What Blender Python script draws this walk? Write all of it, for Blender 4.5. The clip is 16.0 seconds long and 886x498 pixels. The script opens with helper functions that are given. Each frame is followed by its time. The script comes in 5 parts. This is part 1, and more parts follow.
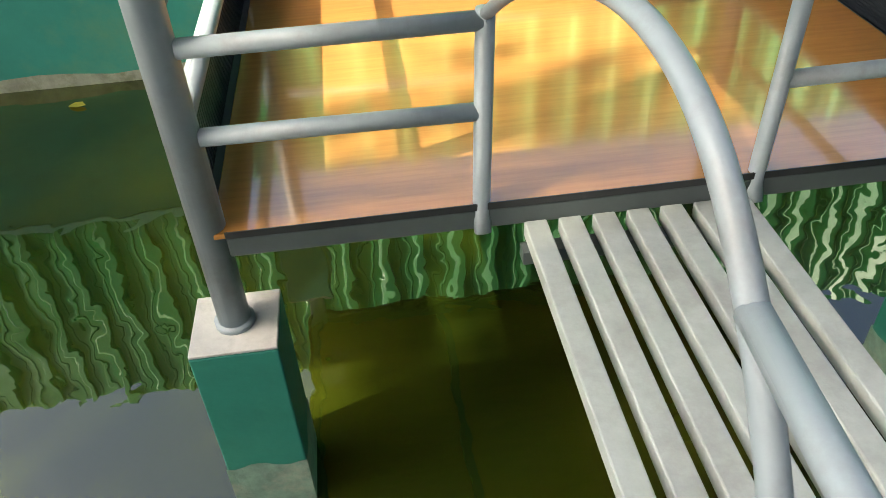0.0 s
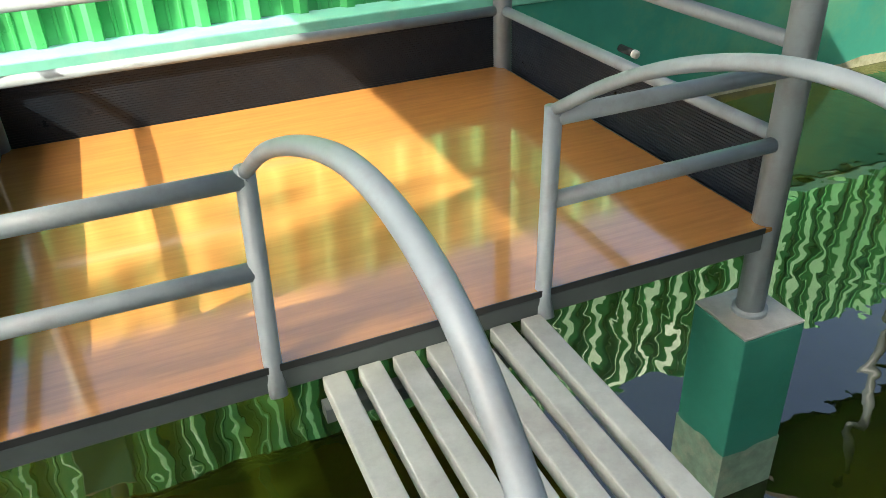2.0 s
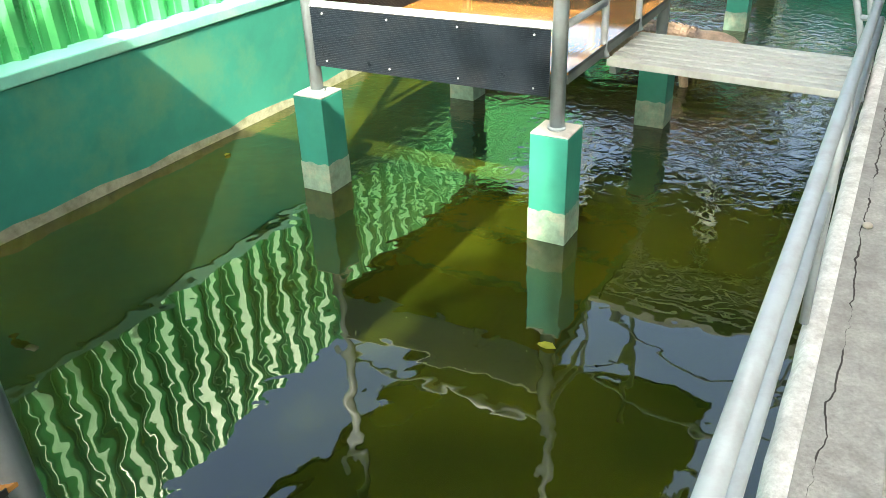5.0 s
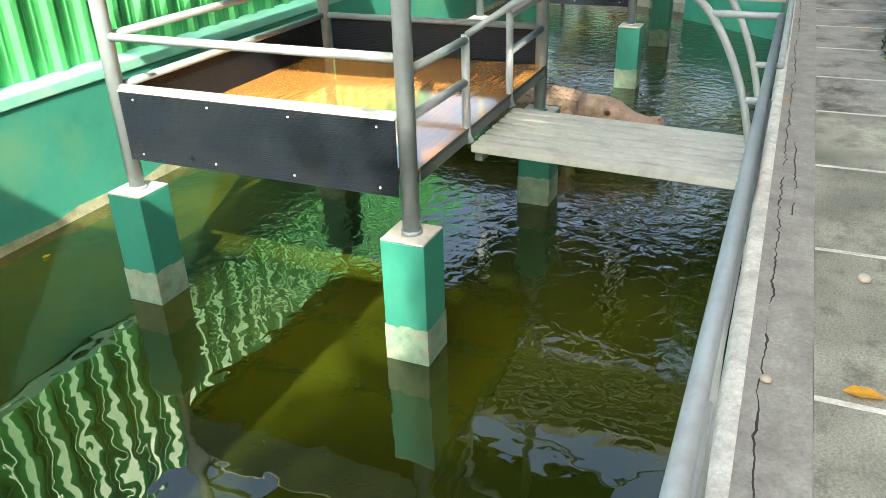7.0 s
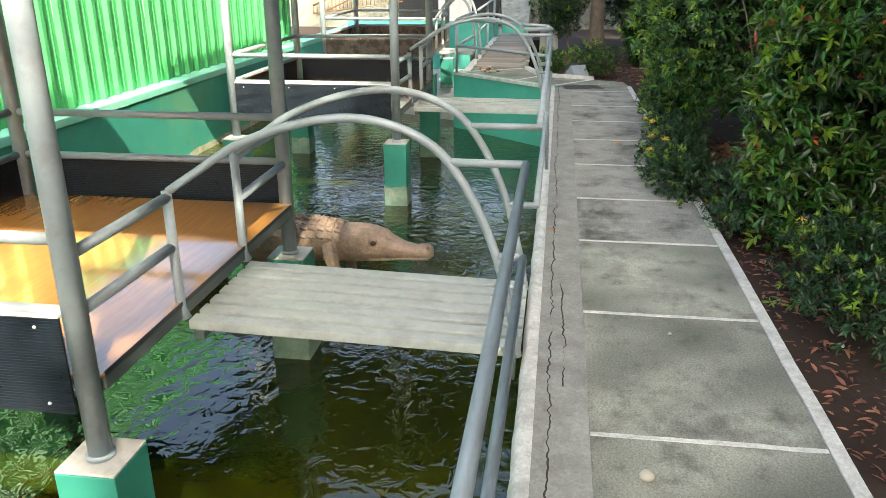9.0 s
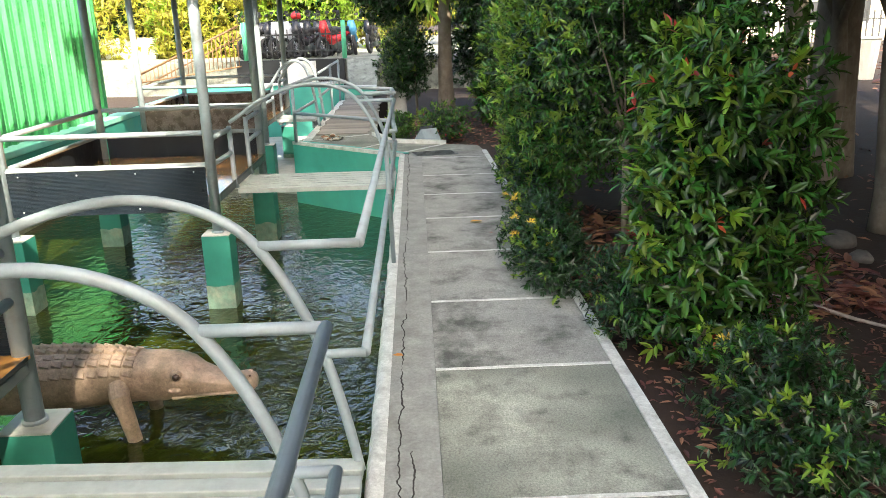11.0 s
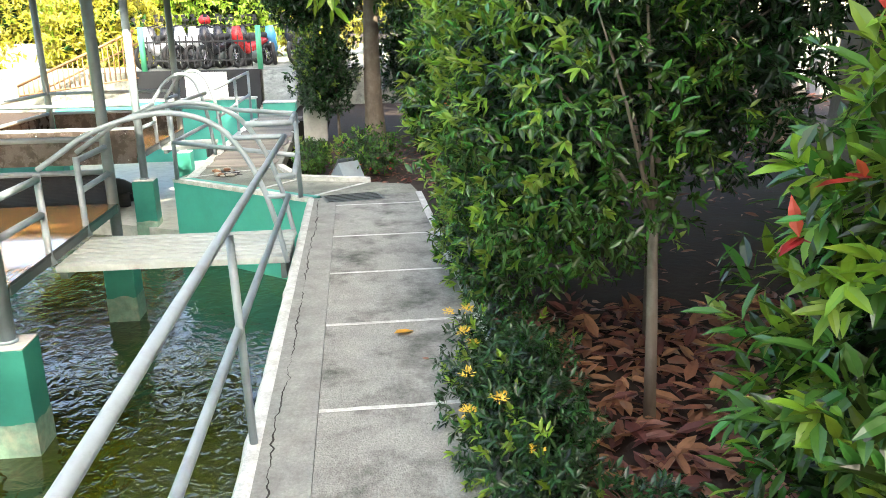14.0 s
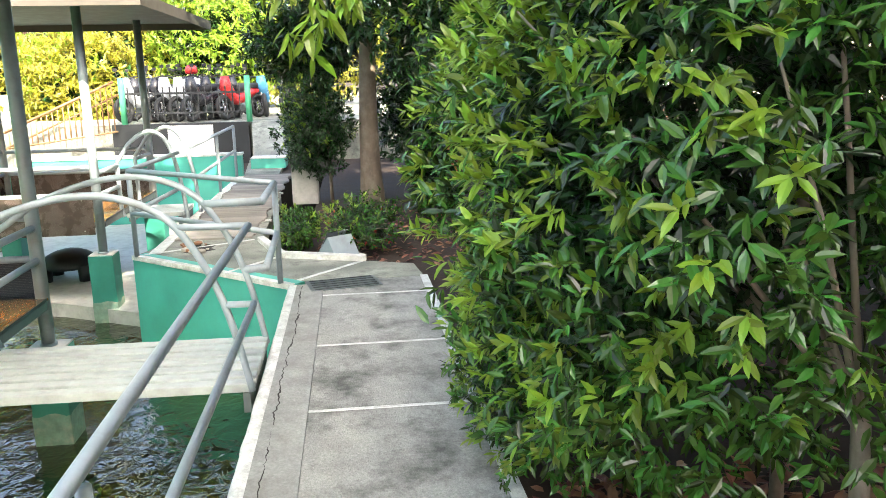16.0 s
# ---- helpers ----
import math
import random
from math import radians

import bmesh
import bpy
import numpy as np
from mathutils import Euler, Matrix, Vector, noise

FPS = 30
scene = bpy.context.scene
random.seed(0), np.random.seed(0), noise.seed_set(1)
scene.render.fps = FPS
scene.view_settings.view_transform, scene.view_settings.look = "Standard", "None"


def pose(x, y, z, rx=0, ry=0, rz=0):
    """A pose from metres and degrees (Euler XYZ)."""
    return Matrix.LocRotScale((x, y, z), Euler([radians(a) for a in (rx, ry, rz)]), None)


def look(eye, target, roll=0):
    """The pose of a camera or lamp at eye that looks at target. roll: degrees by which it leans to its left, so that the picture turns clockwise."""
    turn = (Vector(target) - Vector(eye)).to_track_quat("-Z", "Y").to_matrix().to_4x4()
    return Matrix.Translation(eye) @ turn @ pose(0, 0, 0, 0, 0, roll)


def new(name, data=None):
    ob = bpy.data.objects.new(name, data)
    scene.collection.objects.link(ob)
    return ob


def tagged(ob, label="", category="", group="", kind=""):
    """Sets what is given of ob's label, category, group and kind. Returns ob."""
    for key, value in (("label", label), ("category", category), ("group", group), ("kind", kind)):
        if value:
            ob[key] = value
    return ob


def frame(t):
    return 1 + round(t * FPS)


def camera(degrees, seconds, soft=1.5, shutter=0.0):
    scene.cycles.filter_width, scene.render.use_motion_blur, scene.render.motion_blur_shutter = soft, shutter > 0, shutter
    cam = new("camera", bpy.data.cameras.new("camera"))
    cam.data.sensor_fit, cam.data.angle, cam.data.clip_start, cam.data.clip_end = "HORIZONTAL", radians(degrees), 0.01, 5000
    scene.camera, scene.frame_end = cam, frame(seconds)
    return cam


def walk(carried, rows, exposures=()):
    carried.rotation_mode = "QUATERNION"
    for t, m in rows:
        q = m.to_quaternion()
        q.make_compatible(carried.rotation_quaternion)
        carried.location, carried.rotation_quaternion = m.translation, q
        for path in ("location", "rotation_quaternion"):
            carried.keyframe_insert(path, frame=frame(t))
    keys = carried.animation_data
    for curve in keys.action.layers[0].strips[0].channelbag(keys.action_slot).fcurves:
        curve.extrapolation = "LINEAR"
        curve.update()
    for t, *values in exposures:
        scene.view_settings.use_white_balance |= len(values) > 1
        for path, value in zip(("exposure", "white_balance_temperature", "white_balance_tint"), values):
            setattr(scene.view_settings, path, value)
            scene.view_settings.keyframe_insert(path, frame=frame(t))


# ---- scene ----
cam = camera(59.2, 16.0, soft=0.8)
PATH = [
    (0, (0.228, 0.135, 1.479), (0.375, 1.686, 0.225), -3.3),
    (0.5, (0.259, 0.125, 1.486), (0.517, 1.713, 0.298), -2.8),
    (1, (0.287, 0.159, 1.477), (0.652, 1.778, 0.362), -2.5),
    (1.5, (0.31, 0.202, 1.468), (0.81, 1.833, 0.423), -2.5),
    (2, (0.335, 0.235, 1.479), (0.977, 1.834, 0.464), -2.5),
    (2.5, (0.401, 0.273, 1.495), (1.178, 1.815, 0.486), -2.1),
    (3, (0.571, 0.25, 1.503), (1.518, 1.705, 0.511), -2.4),
    (3.5, (0.739, 0.181, 1.556), (1.904, 1.474, 0.57), -2.0),
    (4, (0.927, 0.124, 1.651), (2.254, 1.231, 0.644), -1.9),
    (4.5, (1.178, 0.149, 1.664), (2.615, 1.112, 0.659), -2.0),
    (6.8, (2.402, 0.214, 1.692), (4.018, 0.959, 0.779), -1.7),
    (7, (2.491, 0.207, 1.691), (4.124, 0.929, 0.789), -1.7),
    (7.5, (2.732, 0.154, 1.704), (4.415, 0.79, 0.831), -1.5),
    (8, (2.947, 0.122, 1.729), (4.686, 0.663, 0.904), -1.1),
    (8.5, (3.188, 0.121, 1.742), (4.983, 0.561, 0.978), -0.8),
    (9, (3.45, 0.115, 1.768), (5.306, 0.387, 1.074), -0.3),
    (9.5, (3.736, 0.107, 1.74), (5.632, 0.192, 1.108), 0.4),
    (9.7, (3.899, 0.122, 1.739), (5.803, 0.145, 1.128), 0.7),
    (11.8, (5.457, -0.124, 1.684), (7.38, -0.188, 1.138), -1.7),
    (12, (5.641, -0.138, 1.701), (7.563, -0.215, 1.153), -1.4),
    (12.5, (6.091, -0.219, 1.682), (8.009, -0.34, 1.128), -1.2),
    (13, (6.564, -0.288, 1.67), (8.479, -0.448, 1.118), -1.3),
    (13.5, (6.932, -0.279, 1.685), (8.845, -0.464, 1.134), -0.9),
    (14, (7.347, -0.303, 1.653), (9.261, -0.511, 1.108), -1.1),
    (14.5, (7.697, -0.339, 1.655), (9.612, -0.563, 1.124), -1.2),
    (15, (8.083, -0.358, 1.681), (10.004, -0.582, 1.171), -1.4),
    (15.5, (8.433, -0.376, 1.72), (10.359, -0.599, 1.23), -2.0),
    (16, (8.832, -0.364, 1.682), (10.773, -0.583, 1.251), -1.2),
]
walk(cam, [(t, look(eye, target, roll)) for t, eye, target, roll in PATH],
     [(0.0, 2.0, 6500, 8), (2.5, 1.95, 6450, 7), (4.5, 2.6, 6550, 4), (7.0, 2.25, 6600, 5), (9.5, 2.15, 6600, 7), (12.5, 2.7, 6600, 7), (16.0, 2.95, 6600, 8)])

# ---- world and light ----
SUN_DIR = Vector((1.0, 0.38, -1.0)).normalized()
world = bpy.data.worlds.new("sky")
scene.world = world
world.use_nodes = True
wn = world.node_tree
sky = wn.nodes.new("ShaderNodeTexSky")
sky.sky_type = 'NISHITA'
sky.sun_disc = False
sky.sun_elevation = math.asin(-SUN_DIR.z)
sky.sun_rotation = math.atan2(-SUN_DIR.x, -SUN_DIR.y)
sky.dust_density = 8.0
sky.ozone_density = 1.2
wn.links.new(sky.outputs[0], wn.nodes["Background"].inputs[0])
wn.nodes["Background"].inputs[1].default_value = 0.15
sun = new("sun", bpy.data.lights.new("sun", 'SUN'))
sun.data.energy = 3.1
sun.data.angle = radians(0.6)
sun.data.color = (1.0, 0.90, 0.72)
sun.rotation_mode = 'QUATERNION'
sun.rotation_quaternion = SUN_DIR.to_track_quat('-Z', 'Y')


# ---- materials ----
def mat(name, color, rough=0.5, metal=0.0, var=0.12, scale=6.0, bump=0.0, bscale=60.0, stain=None, stain_amt=0.35,
        stain_scale=1.6, island=0.0, objrand=0.0, stretch=(1, 1, 1), translucent=0.0, spec=0.5, coat=0.0, rvar=0.1, grain=0.0, gscale=70.0):
    m = bpy.data.materials.new(name)
    m.use_nodes = True
    nt = m.node_tree
    N, L = nt.nodes, nt.links
    b = N["Principled BSDF"]
    b.inputs["Metallic"].default_value = metal
    b.inputs["Specular IOR Level"].default_value = spec
    b.inputs["Coat Weight"].default_value = coat
    b.inputs["Coat Roughness"].default_value = 0.06
    mp = N.new("ShaderNodeMapping")
    mp.inputs["Scale"].default_value = stretch
    geo = N.new("ShaderNodeNewGeometry")
    L.new(geo.outputs["Position"], mp.inputs[0])
    n1 = N.new("ShaderNodeTexNoise")
    n1.inputs["Scale"].default_value = scale
    n1.inputs["Detail"].default_value = 7
    n1.inputs["Roughness"].default_value = 0.65
    L.new(mp.outputs[0], n1.inputs["Vector"])
    hsv = N.new("ShaderNodeHueSaturation")
    hsv.inputs["Color"].default_value = (*color, 1)
    mr = N.new("ShaderNodeMapRange")
    mr.inputs["From Min"].default_value, mr.inputs["From Max"].default_value = 0.3, 0.7
    mr.inputs["To Min"].default_value, mr.inputs["To Max"].default_value = 1 - var, 1 + var
    L.new(n1.outputs["Fac"], mr.inputs["Value"])
    val = mr.outputs[0]

    def vary(sock, amount, base):
        r = N.new("ShaderNodeMapRange")
        r.inputs["To Min"].default_value, r.inputs["To Max"].default_value = 1 - amount, 1 + amount
        L.new(sock, r.inputs["Value"])
        mu = N.new("ShaderNodeMath")
        mu.operation = 'MULTIPLY'
        L.new(base, mu.inputs[0])
        L.new(r.outputs[0], mu.inputs[1])
        return mu.outputs[0]

    if grain:
        ng = N.new("ShaderNodeTexNoise")
        ng.inputs["Scale"].default_value = gscale
        ng.inputs["Detail"].default_value = 5
        ng.inputs["Roughness"].default_value = 0.75
        L.new(geo.outputs["Position"], ng.inputs["Vector"])
        rg = N.new("ShaderNodeMapRange")
        rg.inputs["From Min"].default_value, rg.inputs["From Max"].default_value = 0.32, 0.68
        rg.inputs["To Min"].default_value, rg.inputs["To Max"].default_value = 1 - grain, 1 + grain
        L.new(ng.outputs["Fac"], rg.inputs["Value"])
        mg = N.new("ShaderNodeMath")
        mg.operation = 'MULTIPLY'
        L.new(val, mg.inputs[0])
        L.new(rg.outputs[0], mg.inputs[1])
        val = mg.outputs[0]
    if island:
        val = vary(geo.outputs["Random Per Island"], island, val)
        hr = N.new("ShaderNodeMapRange")
        hr.inputs["To Min"].default_value, hr.inputs["To Max"].default_value = 0.5 - island * 0.06, 0.5 + island * 0.03
        L.new(geo.outputs["Random Per Island"], hr.inputs["Value"])
        L.new(hr.outputs[0], hsv.inputs["Hue"])
    if objrand:
        oi = N.new("ShaderNodeObjectInfo")
        val = vary(oi.outputs["Random"], objrand, val)
    L.new(val, hsv.inputs["Value"])
    col = hsv.outputs[0]
    if stain:
        n2 = N.new("ShaderNodeTexNoise")
        n2.inputs["Scale"].default_value = stain_scale
        n2.inputs["Detail"].default_value = 9
        n2.inputs["Roughness"].default_value = 0.7
        L.new(geo.outputs["Position"], n2.inputs["Vector"])
        r2 = N.new("ShaderNodeMapRange")
        r2.inputs["From Min"].default_value, r2.inputs["From Max"].default_value = 0.48, 0.66
        r2.inputs["To Max"].default_value = stain_amt
        L.new(n2.outputs["Fac"], r2.inputs["Value"])
        mx = N.new("ShaderNodeMix")
        mx.data_type = 'RGBA'
        L.new(r2.outputs[0], mx.inputs["Factor"])
        L.new(col, mx.inputs["A"])
        mx.inputs["B"].default_value = (*stain, 1)
        col = mx.outputs["Result"]
    L.new(col, b.inputs["Base Color"])
    rr = N.new("ShaderNodeMapRange")
    rr.inputs["From Min"].default_value, rr.inputs["From Max"].default_value = 0.3, 0.7
    rr.inputs["To Min"].default_value, rr.inputs["To Max"].default_value = max(0.02, rough - rvar), min(1, rough + rvar)
    L.new(n1.outputs["Fac"], rr.inputs["Value"])
    L.new(rr.outputs[0], b.inputs["Roughness"])
    if bump:
        nb = N.new("ShaderNodeTexNoise")
        nb.inputs["Scale"].default_value = bscale
        nb.inputs["Detail"].default_value = 6
        L.new(mp.outputs[0], nb.inputs["Vector"])
        bp = N.new("ShaderNodeBump")
        bp.inputs["Strength"].default_value = min(1.0, bump)
        bp.inputs["Distance"].default_value = 0.01
        L.new(nb.outputs["Fac"], bp.inputs["Height"])
        L.new(bp.outputs[0], b.inputs["Normal"])
    if translucent:
        tr = N.new("ShaderNodeBsdfTranslucent")
        hs2 = N.new("ShaderNodeHueSaturation")
        hs2.inputs["Value"].default_value = 1.7
        hs2.inputs["Hue"].default_value = 0.485
        L.new(col, hs2.inputs["Color"])
        L.new(hs2.outputs[0], tr.inputs[0])
        ms = N.new("ShaderNodeMixShader")
        ms.inputs[0].default_value = translucent
        L.new(b.outputs[0], ms.inputs[1])
        L.new(tr.outputs[0], ms.inputs[2])
        L.new(ms.outputs[0], N["Material Output"].inputs[0])
    return m


def water_material():
    m = bpy.data.materials.new("pond_water")
    m.use_nodes = True
    N, L = m.node_tree.nodes, m.node_tree.links
    b = N["Principled BSDF"]
    b.inputs["Roughness"].default_value = 0.015
    b.inputs["IOR"].default_value = 1.55
    b.inputs["Specular IOR Level"].default_value = 0.72
    geo = N.new("ShaderNodeNewGeometry")
    n0 = N.new("ShaderNodeTexNoise")
    n0.inputs["Scale"].default_value = 0.9
    n0.inputs["Detail"].default_value = 5
    L.new(geo.outputs["Position"], n0.inputs["Vector"])
    cr = N.new("ShaderNodeValToRGB")
    cr.color_ramp.elements[0].position, cr.color_ramp.elements[0].color = 0.36, (0.012, 0.021, 0.002, 1)
    cr.color_ramp.elements[1].position, cr.color_ramp.elements[1].color = 0.68, (0.042, 0.052, 0.003, 1)
    L.new(n0.outputs["Fac"], cr.inputs["Fac"])
    L.new(cr.outputs[0], b.inputs["Base Color"])
    mp = N.new("ShaderNodeMapping")
    mp.inputs["Scale"].default_value = (1.0, 1.0, 1.0)
    L.new(geo.outputs["Position"], mp.inputs[0])
    n1 = N.new("ShaderNodeTexNoise")
    n1.inputs["Scale"].default_value = 4.5
    n1.inputs["Detail"].default_value = 1.2
    n1.inputs["Distortion"].default_value = 0.3
    L.new(mp.outputs[0], n1.inputs["Vector"])
    n2 = N.new("ShaderNodeTexNoise")
    n2.inputs["Scale"].default_value = 7.5
    n2.inputs["Detail"].default_value = 2.6
    n2.inputs["Distortion"].default_value = 0.6
    L.new(mp.outputs[0], n2.inputs["Vector"])
    sep = N.new("ShaderNodeSeparateXYZ")
    L.new(geo.outputs["Position"], sep.inputs[0])
    rough = N.new("ShaderNodeMapRange")
    rough.inputs["From Min"].default_value, rough.inputs["From Max"].default_value = 5.3, 9.5
    rough.inputs["To Min"].default_value, rough.inputs["To Max"].default_value = 0.02, 1.0
    L.new(sep.outputs[0], rough.inputs["Value"])
    mu = N.new("ShaderNodeMath")
    mu.operation = 'MULTIPLY'
    L.new(n2.outputs["Fac"], mu.inputs[0])
    L.new(rough.outputs[0], mu.inputs[1])
    b1 = N.new("ShaderNodeBump")
    b1.inputs["Strength"].default_value = 0.22
    b1.inputs["Distance"].default_value = 0.018
    L.new(n1.outputs["Fac"], b1.inputs["Height"])
    b2 = N.new("ShaderNodeBump")
    b2.inputs["Strength"].default_value = 0.7
    b2.inputs["Distance"].default_value = 0.02
    L.new(mu.outputs[0], b2.inputs["Height"])
    L.new(b1.outputs[0], b2.inputs["Normal"])
    L.new(b2.outputs[0], b.inputs["Normal"])
    return m


STEEL = mat("grey_painted_steel", (0.275, 0.33, 0.36), 0.38, var=0.08, scale=9, stain=(0.16, 0.14, 0.12), stain_amt=0.35, stain_scale=7, bump=0.05)
STEEL_DARK = mat("grey_painted_beam", (0.09, 0.11, 0.11), 0.45, var=0.1, scale=12, bump=0.05)
SLAT = mat("worn_grey_slat", (0.36, 0.40, 0.385), 0.5, var=0.12, scale=14, stain=(0.22, 0.22, 0.21), stain_amt=0.5, stain_scale=5, bump=0.1)
FLOOR = mat("varnished_board", (0.50, 0.235, 0.06), 0.13, var=0.13, scale=3.5, stretch=(1, 14, 1), stain=(0.32, 0.16, 0.06), stain_amt=0.3, coat=1.0, rvar=0.05)
PANEL = mat("dark_ribbed_plastic", (0.013, 0.019, 0.028), 0.36, spec=0.35, var=0.25, scale=10, stain=(0.07, 0.065, 0.06), stain_amt=0.15, stain_scale=4)
PANEL_BROWN = mat("weathered_brown_panel", (0.085, 0.065, 0.055), 0.28, var=0.3, scale=6, stain=(0.16, 0.13, 0.115), stain_amt=0.5, stain_scale=3)
PANEL_TRIM = mat("pale_trim", (0.55, 0.57, 0.56), 0.5, var=0.1)
# brighter copy of TURQ; light on the west-facing end walls is put into it
TURQ_LIGHT = mat("turquoise_paint_lit", (0.07, 0.41, 0.33), 0.5, var=0.15, scale=2.5, stain=(0.10, 0.42, 0.30), stain_amt=0.35, bump=0.12, bscale=30)
TURQ = mat("turquoise_painted_render", (0.030, 0.215, 0.165), 0.5, var=0.18, scale=2.5, stain=(0.06, 0.30, 0.21), stain_amt=0.4, bump=0.12, bscale=30)
TURQ_WALL = mat("green_painted_pond_wall", (0.055, 0.34, 0.26), 0.55, var=0.16, scale=1.6, stain=(0.20, 0.40, 0.20), stain_amt=0.5, stain_scale=1.2, bump=0.15, bscale=22)
COPING = mat("pale_turquoise_coping", (0.22, 0.62, 0.48), 0.5, var=0.12, scale=4, stain=(0.45, 0.62, 0.50), stain_amt=0.5, bump=0.1)
SCUM = mat("bare_waterline_render", (0.36, 0.37, 0.27), 0.75, var=0.3, scale=9, stain=(0.14, 0.17, 0.07), stain_amt=0.6, stain_scale=8, bump=0.3)
PED_BAND = mat("bleached_waterline_paint", (0.20, 0.31, 0.24), 0.7, var=0.3, scale=14, stain=(0.40, 0.40, 0.31), stain_amt=0.7, stain_scale=6, bump=0.2)
CAPGREY = mat("grey_cement_cap", (0.46, 0.46, 0.43), 0.6, var=0.15, scale=9, stain=(0.22, 0.21, 0.19), stain_amt=0.5, stain_scale=5, bump=0.15)
GREEN_METAL = mat("lime_green_sheet", (0.075, 0.40, 0.13), 0.33, var=0.12, scale=2.5, stain=(0.13, 0.46, 0.20), stain_amt=0.4)
CONCRETE = mat("stained_concrete", (0.27, 0.28, 0.235), 0.82, var=0.6, scale=6, stain=(0.062, 0.078, 0.058), stain_amt=0.85, stain_scale=1.5, bump=0.4, bscale=140, objrand=0.10, grain=0.42, gscale=95)
CONCRETE_CLEAN = mat("swept_concrete", (0.30, 0.30, 0.275), 0.82, var=0.22, scale=5, stain=(0.055, 0.06, 0.05), stain_amt=0.9, stain_scale=2.4, bump=0.7, bscale=110, objrand=0.06, grain=0.3, gscale=60)
CEMENT = mat("smooth_cement", (0.28, 0.283, 0.262), 0.75, var=0.25, scale=7, stain=(0.17, 0.165, 0.15), stain_amt=0.65, stain_scale=4, bump=0.4, bscale=70, grain=0.2, gscale=60)
KERBWHITE = mat("white_worn_kerb", (0.60, 0.61, 0.58), 0.7, var=0.2, scale=9, stain=(0.28, 0.28, 0.25), stain_amt=0.6, stain_scale=7, bump=0.4, bscale=60, grain=0.2)
CRACK = mat("dark_crack", (0.035, 0.032, 0.028), 0.95, var=0.3)
SOIL = mat("dark_garden_soil", (0.026, 0.014, 0.008), 0.95, var=0.4, scale=7, stain=(0.04, 0.027, 0.017), stain_amt=0.6, bump=0.8, bscale=18)
LITTER = mat("dry_leaf", (0.19, 0.085, 0.048), 0.55, var=0.25, scale=14, island=0.65, translucent=0.1)
LEAF_ORANGE = mat("orange_dead_leaf", (0.50, 0.20, 0.03), 0.5, var=0.2, scale=20, translucent=0.15)
PEBBLE = mat("pale_pebble", (0.45, 0.42, 0.35), 0.7, var=0.2)
ROCK = mat("grey_rock", (0.10, 0.092, 0.08), 0.9, var=0.35, scale=14, bump=0.5, bscale=30)
LEAF_GOLD = mat("golden_dead_leaf", (0.62, 0.33, 0.04), 0.5, var=0.2, scale=30, translucent=0.1)
LEAF = mat("glossy_green_leaf", (0.042, 0.112, 0.018), 0.22, var=0.22, scale=9, island=0.75, translucent=0.2, rvar=0.07)
LEAF_LIGHT = mat("young_lime_leaf", (0.16, 0.27, 0.025), 0.38, var=0.15, scale=9, island=0.4, translucent=0.35)
# darker copy of LEAF; shade in and behind foliage is put into it
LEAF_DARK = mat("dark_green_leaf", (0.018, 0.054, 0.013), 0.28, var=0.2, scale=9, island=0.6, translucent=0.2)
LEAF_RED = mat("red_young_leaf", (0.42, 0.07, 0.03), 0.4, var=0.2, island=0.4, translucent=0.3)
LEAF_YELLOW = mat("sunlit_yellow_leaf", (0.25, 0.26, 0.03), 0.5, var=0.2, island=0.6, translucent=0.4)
FLOWER = mat("yellow_petal", (0.80, 0.56, 0.08), 0.5, var=0.1, translucent=0.2)
BARK = mat("grey_brown_bark", (0.17, 0.135, 0.10), 0.85, var=0.3, scale=9, stretch=(1, 1, 0.3), stain=(0.30, 0.27, 0.22), stain_amt=0.5, stain_scale=6, bump=0.6, bscale=30)
BRANCH = mat("pale_dry_wood", (0.36, 0.31, 0.25), 0.8, var=0.3, scale=20, bump=0.3)
CROC = mat("pinkish_fibreglass_hide", (0.33, 0.235, 0.175), 0.55, var=0.25, scale=12, stain=(0.13, 0.10, 0.065), stain_amt=0.75, stain_scale=5, grain=0.25, gscale=45, bump=0.35, bscale=45)
CROC_DARK = mat("dark_eye", (0.05, 0.02, 0.01), 0.25, var=0.1)
BLACK = mat("black_painted_iron", (0.03, 0.033, 0.035), 0.45, var=0.15)
WHITE = mat("white_paint", (0.75, 0.75, 0.72), 0.5, var=0.08, scale=4, stain=(0.5, 0.48, 0.42), stain_amt=0.3)
DARKWALL = mat("dark_painted_wall", (0.014, 0.017, 0.020), 0.6, var=0.2, scale=4, stain=(0.03, 0.034, 0.036), stain_amt=0.4)
ROOF_RED = mat("dark_red_roof_tile", (0.040, 0.014, 0.011), 0.85, var=0.25, scale=6)
ROOF_GREY = mat("grey_fascia", (0.075, 0.066, 0.056), 0.6, var=0.15)
GATE_GREEN = mat("bright_green_post", (0.10, 0.48, 0.26), 0.4, var=0.12)
PLANK = mat("weathered_grey_plank", (0.23, 0.21, 0.185), 0.8, var=0.3, scale=7, stretch=(1, 0.15, 1), bump=0.3, bscale=40, objrand=0.25)
RUST = mat("brown_railing", (0.20, 0.11, 0.05), 0.6, var=0.25)
CREAM = mat("cream_wall", (0.72, 0.62, 0.46), 0.7, var=0.1, scale=2)
TYRE = mat("black_rubber", (0.02, 0.02, 0.02), 0.7, var=0.15)
CHROME = mat("grey_metal", (0.5, 0.5, 0.52), 0.25, metal=0.9, var=0.05)
BIKE_COLS = [mat("bike_" + n, c, 0.25, var=0.05) for n, c in (("white_paint", (0.65, 0.66, 0.7)), ("red_paint", (0.5, 0.03, 0.03)),
             ("black_paint", (0.03, 0.03, 0.035)), ("blue_paint", (0.10, 0.35, 0.6)))]
